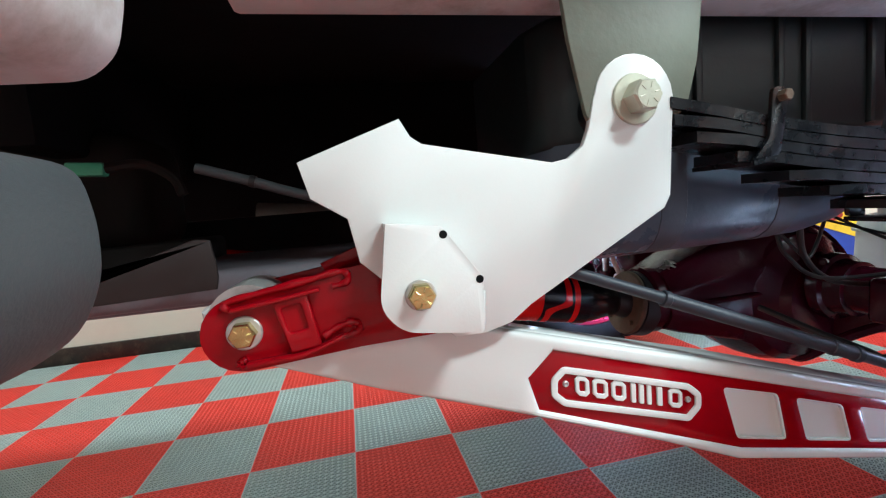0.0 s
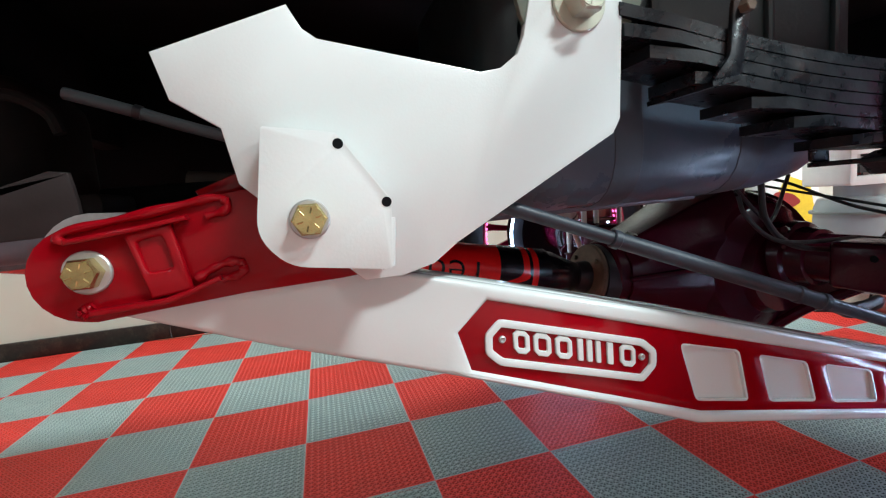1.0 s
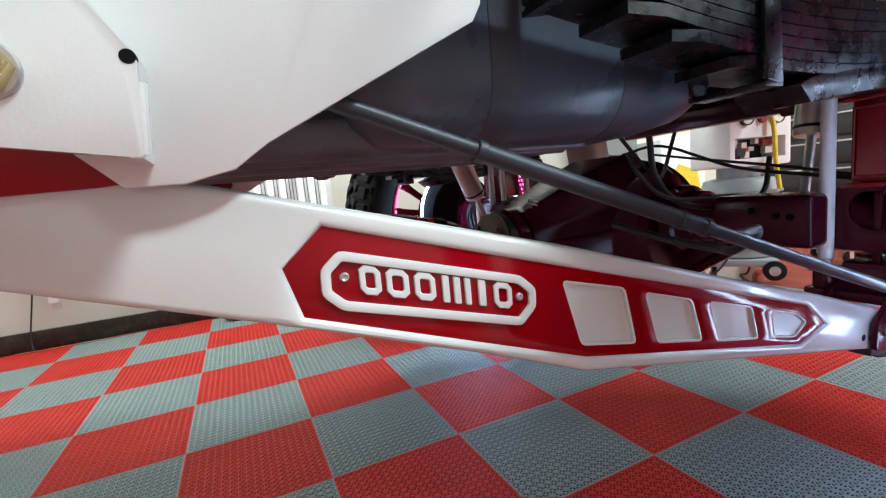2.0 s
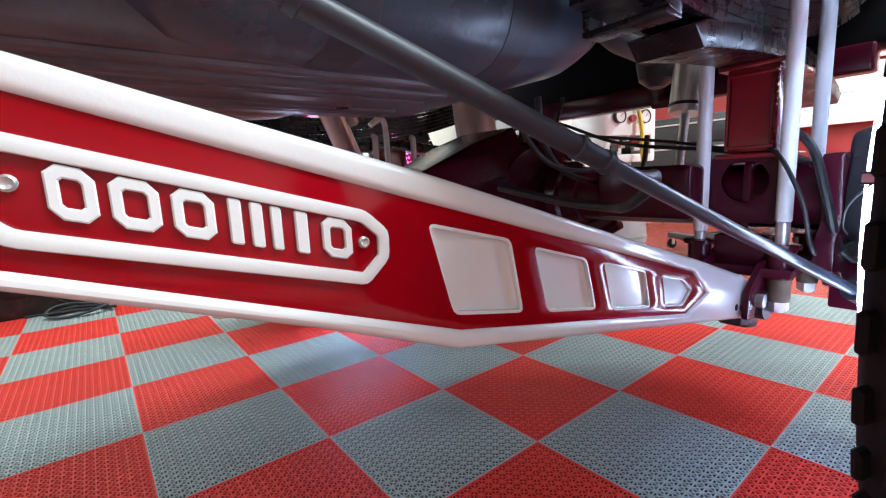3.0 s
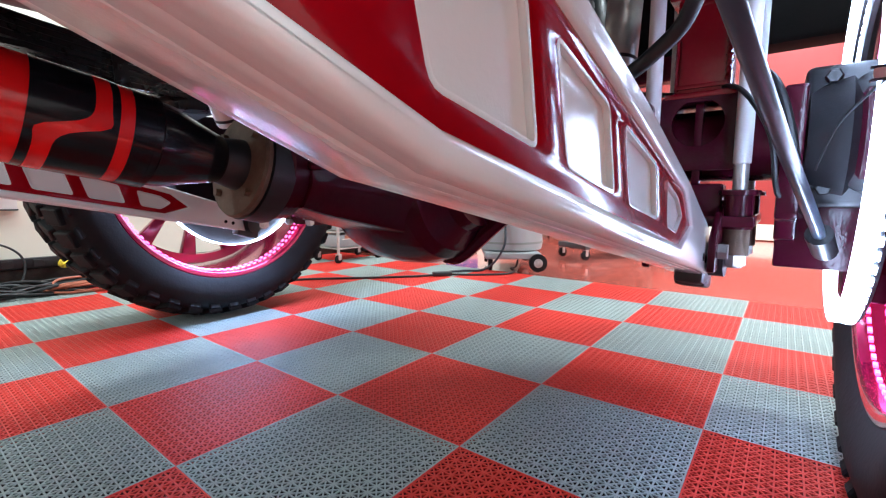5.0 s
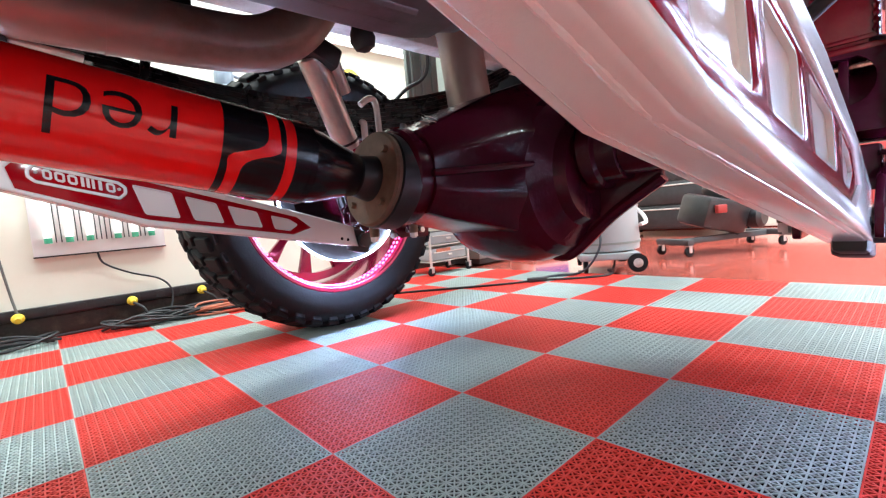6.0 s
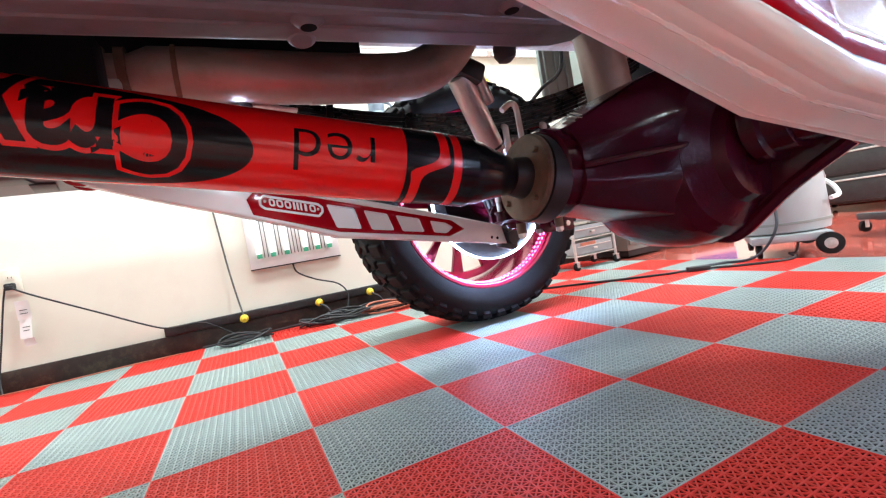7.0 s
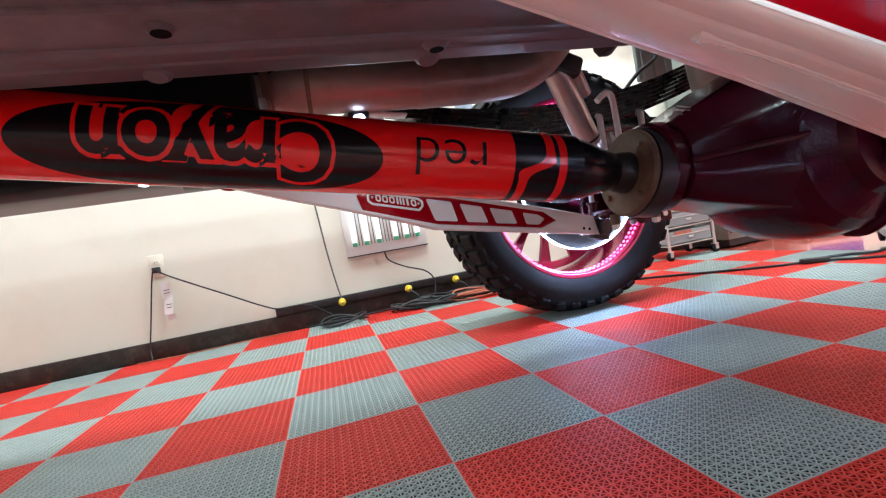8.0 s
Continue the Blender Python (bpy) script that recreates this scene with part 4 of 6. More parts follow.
def driveshaft():
    t = thing("driveshaft", "driveshaft wrapped as a giant red crayon with black markings", "driveshaft")
    bm = BM()
    n = (SH_B - SH_A).length
    lathe(bm, SH_A, SH_D, [(0, SH_R), (n, SH_R)], 64)
    part("wrapped_tube", bm, "shaft", t)
    bm = BM()
    # oval with bands on both of its ends
    x0, x1 = -0.795, -0.347
    spans = []
    for i in range(121):
        f = -math.cos(math.pi * i / 60)
        h = 72 * math.sqrt(max(0.0, 1 - abs(f) ** 2.0))
        spans.append(((x0 + x1) / 2 + f * (x1 - x0) / 2, -14 - h, -14 + h))
    shaft_patch(bm, spans, 0.0005)
    part("oval_mark", bm, "black", t, "black oval on the wrap")
    bm = BM()
    shaft_word(bm, "Crayon", 0.122, -0.4165, -10, 0.0008, offset=0.0100, stretch=0.835)
    # the same letters' counters, closed
    shaft_word(bm, "Crayon", 0.122, -0.4165, -10, 0.0009, offset=0.0025, stretch=0.835, filled=True)
    part("lettering", bm, "shaft", t, "red ground of the word Crayon")
    bm = BM()
    shaft_word(bm, "Crayon", 0.122, -0.4165, -10, 0.0014, offset=0.0036, stretch=0.835)
    part("lettering", bm, "black", t, "black letters of the word Crayon")
    bm = BM()
    shaft_word(bm, "red", 0.086, -0.183, -4, 0.0008, offset=-0.0008, stretch=1.02)
    part("lettering", bm, "black", t, "black letters of the word red")
    # wave between two black bands
    bm = BM()
    pts = []
    for i in range(73):
        a = -180 + 5 * i
        pts.append(a)

    def band(xl, xr, lift):
        rows = [(bm.verts.new(on_shaft(xl(a), a, lift)), bm.verts.new(on_shaft((xl(a) + xr(a)) / 2, a, lift)), bm.verts.new(on_shaft(xr(a), a, lift))) for a in pts]
        for p, q in zip(rows, rows[1:]):
            bm.faces.new((p[0], q[0], q[1], p[1]))
            bm.faces.new((p[1], q[1], q[2], p[2]))

    band(lambda a: -0.142, lambda a: -0.066, 0.0005)
    band(lambda a: -0.052, lambda a: -0.0285, 0.0005)
    part("black_band", bm, "black", t, "black bands round the wrap")
    bm = BM()

    def wave(a):
        b = (a + 12) / 26.0
        return -0.1035 + 0.022 * math.tanh(3.4 * b)

    band(lambda a: wave(a) - 0.0075 - 0.009 * math.exp(-((a + 12) / 13.0) ** 2), lambda a: wave(a) + 0.0075 + 0.009 * math.exp(-((a + 12) / 13.0) ** 2), 0.0010)
    part("wave_band", bm, "shaft", t, "red wavy band on black")
    bm = BM()
    lathe(bm, SH_B - SH_D * 0.002, SH_D, [(0, SH_R + 0.001), (0.008, SH_R + 0.001), (0.011, SH_R - 0.003), (0.03, 0.0535), (0.052, 0.0465), (0.076, 0.0395), (0.100, 0.033), (0.112, 0.022)], 48)
    part("tube_yoke", bm, "black", t)
    bm = BM()
    lathe(bm, SH_B + SH_D * 0.09, SH_D, [(0, 0.028), (0.01, 0.033), (0.03, 0.037), (0.042, 0.039)], 32)
    part("universal_joint", bm, "blackpart", t)
    bm = BM()
    c = SH_B + SH_D * 0.128
    lathe(bm, c, SH_D, [(0, 0.03), (0, 0.076), (0.004, 0.079), (0.010, 0.079), (0.012, 0.06)], 48)
    part("companion_disc", bm, "brown", t, "rusty brown companion flange disc")
    bm = BM()
    lathe(bm, c + SH_D * 0.011, SH_D, [(0, 0.07), (0.002, 0.081), (0.038, 0.081), (0.042, 0.07)], 48)
    part("damper_ring", bm, "blackpart", t)
    for k in range(4):
        an = radians(45 + 90 * k)
        bm = BM()
        q = c + (SH_U * math.cos(an) + Vector((0, 1, 0)) * math.sin(an)) * 0.060
        rod(bm, q - SH_D * 0.008, q, 0.006, seg=6)
        part("flange_bolt", bm, "brown", t, smooth=False)
    return t


driveshaft()


# ---- tank, exhaust and other underbody parts ----
def fuel_tank():
    t = thing("fuel_tank", "weathered blue-grey fuel tank with two brown strap marks", "fuel tank")
    sta = [(-0.300, -0.44, -0.20, 0.70, 0.05), (-0.290, -0.485, -0.17, 0.660, 0.055), (-0.265, -0.505, -0.16, 0.640, 0.055), (-0.23, -0.51, -0.158, 0.634, 0.055),
           (0.00, -0.51, -0.158, 0.634, 0.055), (0.12, -0.51, -0.158, 0.638, 0.055), (0.18, -0.51, -0.16, 0.650, 0.055), (0.225, -0.505, -0.17, 0.674, 0.055),
           (0.25, -0.485, -0.19, 0.72, 0.05)]
    bm = BM()
    loft(bm, [[(x, y, z) for y, z in rounded([(ya, zb + 0.004), (yb, zb), (yb, 0.94), (ya, 0.94)], [r * 1.4, r * 0.6, r, r], 6)] for x, ya, yb, zb, r in sta])
    part("shell", bm, "tank", t, angle=50)
    for x in (-0.135, 0.055):
        bm = BM()
        secs = []
        for dx, grow in ((-0.022, -0.002), (-0.019, 0.0010), (0.019, 0.0010), (0.022, -0.002)):
            k = max(i for i in range(len(sta) - 1) if sta[i][0] <= x + dx)
            f = (x + dx - sta[k][0]) / (sta[k + 1][0] - sta[k][0])
            _, ya, yb, zb, r = [p + (q - p) * f for p, q in zip(sta[k], sta[k + 1])]
            secs.append([(x + dx, y, z) for y, z in inset(rounded([(ya, zb + 0.004), (yb, zb), (yb, 0.94), (ya, 0.94)], [r * 1.4, r * 0.6, r, r], 6), -grow)])
        loft(bm, secs)
        part("strap", bm, "strapm", t, "brown steel strap")
    # upper tank in a darker colour that holds the bed floor's shade
    bm = BM()
    loft(bm, [[(x, y, z) for y, z in rounded([(ya - 0.003, 0.792), (yb + 0.003, 0.792), (yb + 0.003, 0.955), (ya - 0.003, 0.955)], 0.012, 3)] for x, ya, yb, zb, r in [(-0.304, -0.44, -0.20, 0, 0)] + sta[1:8] + [(0.254, -0.485, -0.19, 0, 0)]])
    cover = part("upper_cover", bm, "tankcover", t, "green-black upper cover, the bed's shade put into its colour", angle=50)
    for x in (-0.17, -0.10, 0.03, 0.075, 0.19):
        bm = BM()
        plate(bm, [(-0.006, 0.80), (0.006, 0.80), (0.006, 0.945), (-0.006, 0.945)], -0.520, -0.508, bev=0.004, place=pose(x, 0, 0))
        part("side_rib", bm, "tankcover", cover)
    k = thing("skid_plate", "dusty grey-brown pressed skid plate under the tank", "skid plate")
    bm = BM()
    loft(bm, [[(x, y, z) for y, z in rounded([(ya, zb + 0.004), (yb, zb), (yb, zb + 0.045), (ya, zb + 0.045)], 0.014, 4)]
              for x, ya, yb, zb in ((-1.25, -0.44, -0.148, 0.631), (-0.60, -0.44, -0.149, 0.6305), (-0.30, -0.43, -0.150, 0.6315), (0.04, -0.42, -0.150, 0.632), (0.10, -0.41, -0.152, 0.634), (0.14, -0.40, -0.158, 0.640))])
    part("pan", bm, "frame2", k)
    bm = BM()
    plate(bm, [(-1.10, 0.640), (-0.832, 0.657), (-0.709, 0.661), (-0.706, 0.674), (-0.7065, 0.690), (-0.710, 0.716), (-0.725, 0.718), (-0.825, 0.687), (-1.10, 0.60)], -0.496, -0.488, bev=0.002)
    part("side_bracket", bm, "brownplate", k, "dusty brown steel bracket")
    for y, r in ((-0.405, 0.006), (-0.36, 0.008), (-0.31, 0.006), (-0.232, 0.009), (-0.195, 0.005)):
        bm = BM()
        tube(bm, [(-1.2, y, 0.634), (-0.6, y, 0.634), (-0.2, y, 0.635), (0.06, y, 0.637)], r, 10, 3)
        part("ridge", bm, "frame2", k)
    for x, y, z in ((-0.565, -0.272, 0.634), (-0.2765, -0.206, 0.631), (-0.04, -0.262, 0.634)):
        bm = BM()
        lathe(bm, (x, y, z - 0.006), (0, 0, 1), [(0, 0.0085), (0, 0.0105), (0.003, 0.0130), (0.010, 0.022)], 20)
        o = part("boss", bm, "frame2", k)
        # dark plug stands for the shade inside the boss
        bm = BM()
        lathe(bm, (x, y, z - 0.0065), (0, 0, 1), [(0, 0.0092), (0.012, 0.0088)], 16)
        part("drain_hole", bm, "dark", o)
    for x, y in ((-0.602, -0.175), (-0.279, -0.168)):
        bm = BM()
        lathe(bm, (x, y, 0.6260), (0.1, 0.3, 1), [(0, 0.004), (0.001, 0.012), (0.006, 0.017), (0.02, 0.022)], 20)
        part("pressed_bump", bm, "frame2", k)
    return t


fuel_tank()


def exhaust():
    t = thing("exhaust_pipe", "heat-tinted steel exhaust pipe bending upwards, with clamps", "exhaust")
    y = 0.18
    bm = BM()
    tube(bm, [(-0.78, y, 0.742), (-0.70, y, 0.735), (-0.60, y, 0.728), (-0.48, y, 0.724)], 0.033, 24, 6)
    part("pipe", bm, "exhaust", t)
    bm = BM()
    lathe(bm, (-0.50, y, 0.725), (1, 0, -0.03), [(0, 0.033), (0.03, 0.046), (0.11, 0.0485), (0.28, 0.0485), (0.31, 0.0485)], 32)
    part("muffler", bm, "exhaust", t)
    bm = BM()
    lathe(bm, (-0.436, y, 0.7228), (1, 0, -0.03), [(0, 0.046), (0.001, 0.0505), (0.008, 0.0505), (0.009, 0.046)], 32)
    part("seam_ring", bm, "brown", t)
    bm = BM()
    tube(bm, [(-0.21, y, 0.7155), (-0.04, y, 0.717), (0.045, y, 0.732), (0.115, y, 0.778), (0.16, y, 0.84), (0.185, y, 0.91), (0.215, y, 0.99), (0.31, y + 0.02, 1.05), (0.42, y + 0.06, 1.06)], 0.049, 24, 6)
    part("tail_bend", bm, "exhaust", t)
    bm = BM()
    tube(bm, [(0.39, y + 0.06, 1.06), (0.55, 0.28, 1.06), (0.68, 0.32, 1.03), (0.725, 0.33, 0.94), (0.745, 0.33, 0.80), (0.765, 0.33, 0.66), (0.80, 0.33, 0.60), (0.95, 0.33, 0.585)], 0.070, 24, 6)
    part("tail_pipe", bm, "exhaust", t)
    bm = BM()
    for x in (-0.545, -0.515):
        lathe(bm, (x, y, 0.727), (1, 0, 0), [(0, 0.036), (0, 0.041), (0.014, 0.041), (0.014, 0.036)], 28)
    part("clamp", bm, "brown", t)
    bm = BM()
    box(bm, (-0.533, y - 0.042, 0.680), (0.046, 0.020, 0.040), bev=0.004)
    rod(bm, (-0.533, y - 0.066, 0.688), (-0.533, y - 0.025, 0.688), 0.0085, seg=6)
    rod(bm, (-0.552, y - 0.050, 0.664), (-0.508, y - 0.050, 0.664), 0.006, seg=8)
    part("clamp_block", bm, "steel", t, "bare steel clamp block with bolts")
    return t


exhaust()


def shock(bottom, top, label, res=False):
    b, tp = Vector(bottom), Vector(top)
    d = (tp - b).normalized()
    t = thing("shock_absorber", label, "shock absorber", group="shock absorbers")
    n = (tp - b).length
    bm = BM()
    lathe(bm, b, d, [(0, 0.020), (0, 0.0285), (0.004, 0.0305), (n - 0.004, 0.0305), (n, 0.027)], 28)
    part("body", bm, "chrome", t)
    bm = BM()
    rod(bm, b - d * 0.16, b, 0.008, seg=14)
    lathe(bm, b - d * 0.165 - Vector((0, 0.02, 0)), (0, 1, 0), [(0, 0.018), (0.04, 0.018)], 18)
    part("rod", bm, "chrome", t)
    if res:
        bm = BM()
        o = Vector((0.044, -0.004, 0.006))
        rod(bm, b + o + d * (n - 0.085), b + o + d * (n + 0.004), 0.0175, seg=20, bev=0.003)
        part("reservoir", bm, "chrome", t)
    bm = BM()
    box(bm, tp + d * 0.008 + Vector((0.012, -0.006, 0)), (0.095, 0.066, 0.048), (0, 24, 0), bev=0.010)
    part("top_mount", bm, "blackpart", t)
    bm = BM()
    lathe(bm, b + d * 0.012, d, [(0, 0.0312), (0.006, 0.0312)], 28)
    part("seal_ring", bm, "plastic", t)
    return t


shock((0.594, -0.44, 0.626), (0.640, -0.44, 0.86), "brushed silver shock absorber on the near axle end")
shock((0.262, 0.287, 0.562), (0.157, 0.229, 0.742), "brushed silver shock absorber with a side reservoir", True)


def control_cable():
    t = thing("brake_cable", "grey sleeved brake cable running down to the wheel", "cable")
    a, b = Vector((-0.40, -0.593, 0.677)), Vector((-0.029, -0.654, 0.532))
    d = (b - a).normalized()
    q = a + (b - a) * 0.43
    bm = BM()
    rod(bm, a, q, 0.0064, seg=16)
    rod(bm, q, b, 0.0078, seg=18)
    part("sleeve", bm, "rodgrey", t)
    for f in (0.43, 0.925, 0.995):
        bm = BM()
        p = a + (b - a) * f
        rod(bm, p - d * 0.004, p + d * 0.004, 0.0089, seg=18, bev=0.001)
        part("crimp", bm, "rodgrey", t)
    bm = BM()
    tube(bm, [b - d * 0.005, (0.10, -0.674, 0.482), (0.25, -0.699, 0.425), (0.37, -0.72, 0.379), (0.46, -0.735, 0.344)], 0.0064, 16, 6)
    part("conduit", bm, "rodblue", t, "smooth blue-grey conduit")
    bm = BM()
    rod(bm, (0.42, -0.728, 0.360), (0.48, -0.738, 0.336), 0.0135, seg=14)
    part("end_fitting", bm, "blackpart", t)
    # loose hose loop hanging behind the cable
    h = thing("rubber_hose", "black rubber hose hanging in a loop", "hose")
    bm = BM()
    tube(bm, [(0.005, -0.655, 0.521), (0.035, -0.652, 0.520), (0.062, -0.645, 0.520), (0.080, -0.634, 0.510), (0.085, -0.618, 0.498), (0.092, -0.60, 0.489), (0.11, -0.57, 0.487), (0.12, -0.50, 0.492), (0.12, -0.40, 0.51)], 0.0052, 12, 8)
    part("hose", bm, "plastic", h)


control_cable()


def underbody():
    t = thing("truck_floor", "truck body and bed underside, near black for the shade there", "truck body")
    # plain slab in place of the body, sized to block lamp light
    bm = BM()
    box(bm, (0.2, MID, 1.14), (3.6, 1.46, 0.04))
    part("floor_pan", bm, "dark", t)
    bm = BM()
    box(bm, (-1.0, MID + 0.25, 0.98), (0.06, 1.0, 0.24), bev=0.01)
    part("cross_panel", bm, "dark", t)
    # added sheet: covers the bright wall where only shade belongs
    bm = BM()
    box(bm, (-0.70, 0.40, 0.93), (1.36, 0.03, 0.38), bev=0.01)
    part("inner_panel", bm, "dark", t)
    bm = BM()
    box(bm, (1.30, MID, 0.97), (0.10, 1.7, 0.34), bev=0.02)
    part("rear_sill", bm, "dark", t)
    bm = BM()
    box(bm, (0.955, 0.78, 0.995), (0.17, 0.02, 0.27), bev=0.006)
    for k in range(3):
        box(bm, (0.895 + 0.055 * k, 0.768, 0.995), (0.014, 0.012, 0.25), bev=0.004)
    part("inner_fender", bm, "lockergrey", t, "grey-green inner fender panel")
    bm = BM()
    tube(bm, [(0.62, 0.60, 0.75), (0.643, 0.60, 0.775), (0.719, 0.60, 0.839), (0.796, 0.60, 0.884), (0.831, 0.60, 0.949), (0.84, 0.60, 1.13)], 0.007, 8, 6)
    part("fender_wire", bm, "plastic", t, "black wire inside the fender")
    for s in (-1,):
        bm = BM()
        secs = []
        for i in range(17):
            a = math.pi * i / 16
            secs.append([(AXLE_X + r * math.cos(a), MID + s * y, 0.52 + r * math.sin(a)) for r, y in ((0.62, 0.80), (0.62, 0.98), (0.65, 0.98), (0.65, 0.80))])
        loft(bm, secs)
        part("wheel_liner", bm, "dark", t)
    c = thing("body_mount", "pale grey pressed steel body mount on the frame", "bracket")
    bm = BM()
    plate(bm, rounded([(-1.10, 0.818), (-0.705, 0.826), (-0.686, 0.842), (-0.678, 0.875), (-0.678, 1.122), (-1.10, 1.122)], [0.01, 0.024, 0.024, 0.01, 0.01, 0.01], 4),
          -0.80, -0.70, bev=0.006, seg=3)
    part("mount", bm, "frame", c)
    across(c)
    g = thing("side_box", "dark grey moulded plastic box with rounded edges beside the frame", "box")
    bm = BM()
    plate(bm, rounded([(-0.9, 0.6635), (-0.7167, 0.67), (-0.6854, 0.6884), (-0.6734, 0.7143), (-0.672, 0.7396), (-0.6766, 0.765), (-0.7029, 0.7733), (-0.9, 0.7765)],
                      [0.005, 0.02, 0.015, 0.01, 0.01, 0.01, 0.01, 0.005], 4), -0.89, -0.785, bev=0.008, seg=4)
    part("shell", bm, "greybox", g)
    bm = BM()
    rod(bm, (-0.80, -0.79, 0.765), (-0.80, -0.72, 0.90), 0.012, seg=12)
    part("hanger_rod", bm, "dark", g)
    w = thing("side_sill", "dull grey painted body sill on the far side, seen from below", "sill")
    bm = BM()
    loft(bm, [[(x, y, z) for y, z in rounded([(0.565, 0.662), (0.60, 0.654), (0.785, 0.650), (0.80, 0.70), (0.58, 0.70)], 0.006, 2)] for x in (-2.1, -0.69, -0.655)])
    part("sill", bm, "dullsill", w)
    bm = BM()
    loft(bm, [[(x, y, z) for y, z in rounded([(0.545, 0.664), (0.575, 0.648), (0.645, 0.648), (0.66, 0.69), (0.55, 0.70)], 0.006, 2)] for x in (-2.1, -0.84, -0.79)])
    part("inner_flange", bm, "blackpart", w, "black inner flange")
    # near-black box stands in for the shade above the sill
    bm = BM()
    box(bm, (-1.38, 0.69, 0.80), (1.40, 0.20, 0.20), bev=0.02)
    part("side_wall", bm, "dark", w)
    bm = BM()
    box(bm, (-0.79, 0.70, 0.649), (0.05, 0.10, 0.006), (0, 0, 12), bev=0.002)
    part("clip", bm, "blackpart", w)
    for at in ((-0.858, 0.526, 0.639), (-0.340, 0.185, 0.655)):
        r = thing("rock_light", "small lit white light pod under the truck body", "lamp", at, group="rock lights")
        bm = BM()
        box(bm, (0, 0.006, 0.010), (0.044, 0.034, 0.012), bev=0.004)
        part("pod", bm, "blackpart", r)
        bm = BM()
        lathe(bm, (0, -0.004, 0.006), (0, -0.20, -1), [(0, 0.012), (0.002, 0.012), (0.004, 0.010), (0.005, 0.005)], 24)
        part("lens", bm, "whiteled", r, "lit white lens")
    bm = BM()
    rod(bm, (0.02, 0.012, 0.008), (0.02, 0.045, 0.030), 0.005, seg=10)
    box(bm, (0.06, 0.02, 0.012), (0.09, 0.03, 0.006), (0, 8, 0), bev=0.002)
    part("bracket", bm, "steel", r)
    k = thing("crossmember", "dusty brown crossmember under the gearbox, darkened for the shade there", "crossmember")
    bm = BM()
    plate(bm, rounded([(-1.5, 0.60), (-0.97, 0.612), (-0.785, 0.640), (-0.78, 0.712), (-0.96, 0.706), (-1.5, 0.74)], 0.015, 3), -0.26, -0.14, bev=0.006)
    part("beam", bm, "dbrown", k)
    # added near-black beam: fills slits of bright wall with shade
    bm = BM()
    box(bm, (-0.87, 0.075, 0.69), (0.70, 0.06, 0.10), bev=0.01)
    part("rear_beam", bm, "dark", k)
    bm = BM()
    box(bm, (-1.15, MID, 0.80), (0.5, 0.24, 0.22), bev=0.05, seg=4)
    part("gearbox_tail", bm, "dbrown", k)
    b = thing("rear_crossmember", "dark maroon painted crossmember behind the rear axle", "crossmember")
    bm = BM()
    box(bm, (1.20, MID, 0.765), (0.06, 1.16, 0.070), bev=0.010, seg=3)
    part("beam", bm, "maroon", b)
    bm = BM()
    plate(bm, rounded([(-0.200, 0.716), (-0.090, 0.716), (-0.075, 0.850), (-0.215, 0.850)], 0.010, 3), -1.168, -1.156, [ring2d(-0.145, 0.765, 0.016, 16)], bev=0.002,
          place=pose(0, 0, 0, 0, 0, 90))
    part("web", bm, "maroon", b)
    s = thing("cable_conduit", "thin dark brown conduit clipped inside the frame", "cable")
    bm = BM()
    tube(bm, [(-0.735, -0.42, 0.803), (-0.672, -0.42, 0.782), (-0.61, -0.42, 0.760), (-0.42, -0.43, 0.70)], 0.0064, 12, 6)
    part("conduit", bm, "greybox", s)
    bm = BM()
    rod(bm, (-0.675, -0.42, 0.783), (-0.668, -0.42, 0.7808), 0.0078, seg=14)
    part("crimp", bm, "blackpart", s)
    h = thing("bump_stop", "dusty black rubber bump stop on a frame arm", "bump stop")
    bm = BM()
    tube(bm, [(0.40, -0.36, 0.95), (0.42, -0.36, 0.82), (0.47, -0.36, 0.775), (0.56, -0.358, 0.765), (0.63, -0.355, 0.76)], 0.026, 18, 5)
    part("arm", bm, "greybox", h)
    bm = BM()
    lathe(bm, (0.665, -0.352, 0.795), (-0.1, 0, -1), [(0, 0.02), (0.004, 0.036), (0.05, 0.044), (0.085, 0.036), (0.10, 0.015)], 26)
    part("boot", bm, "plastic", h)
    v = thing("rubber_hanger", "dark rubber exhaust hanger bulb", "hanger")
    bm = BM()
    lathe(bm, (0.190, 0.10, 0.80), (0.3, 0, -1), [(0, 0.010), (0.03, 0.012), (0.045, 0.022), (0.062, 0.026), (0.078, 0.020), (0.085, 0.006)], 24)
    part("bulb", bm, "plastic", v)
    bm = BM()
    rod(bm, (0.190, 0.10, 0.79), (0.160, 0.10, 1.12), 0.010, seg=10)
    part("stem", bm, "plastic", v)
    q = thing("wire_connector", "small turquoise plastic wire connector", "connector")
    bm = BM()
    box(bm, (-0.885, -0.35, 0.817), (0.045, 0.02, 0.018), (0, 4, 0), bev=0.004)
    part("shell", bm, "green", q)
    bm = BM()
    tube(bm, [(-0.865, -0.35, 0.817), (-0.82, -0.35, 0.820), (-0.785, -0.35, 0.800), (-0.775, -0.35, 0.775)], 0.007, 8, 5)
    part("wire", bm, "dbrown", q)


underbody()


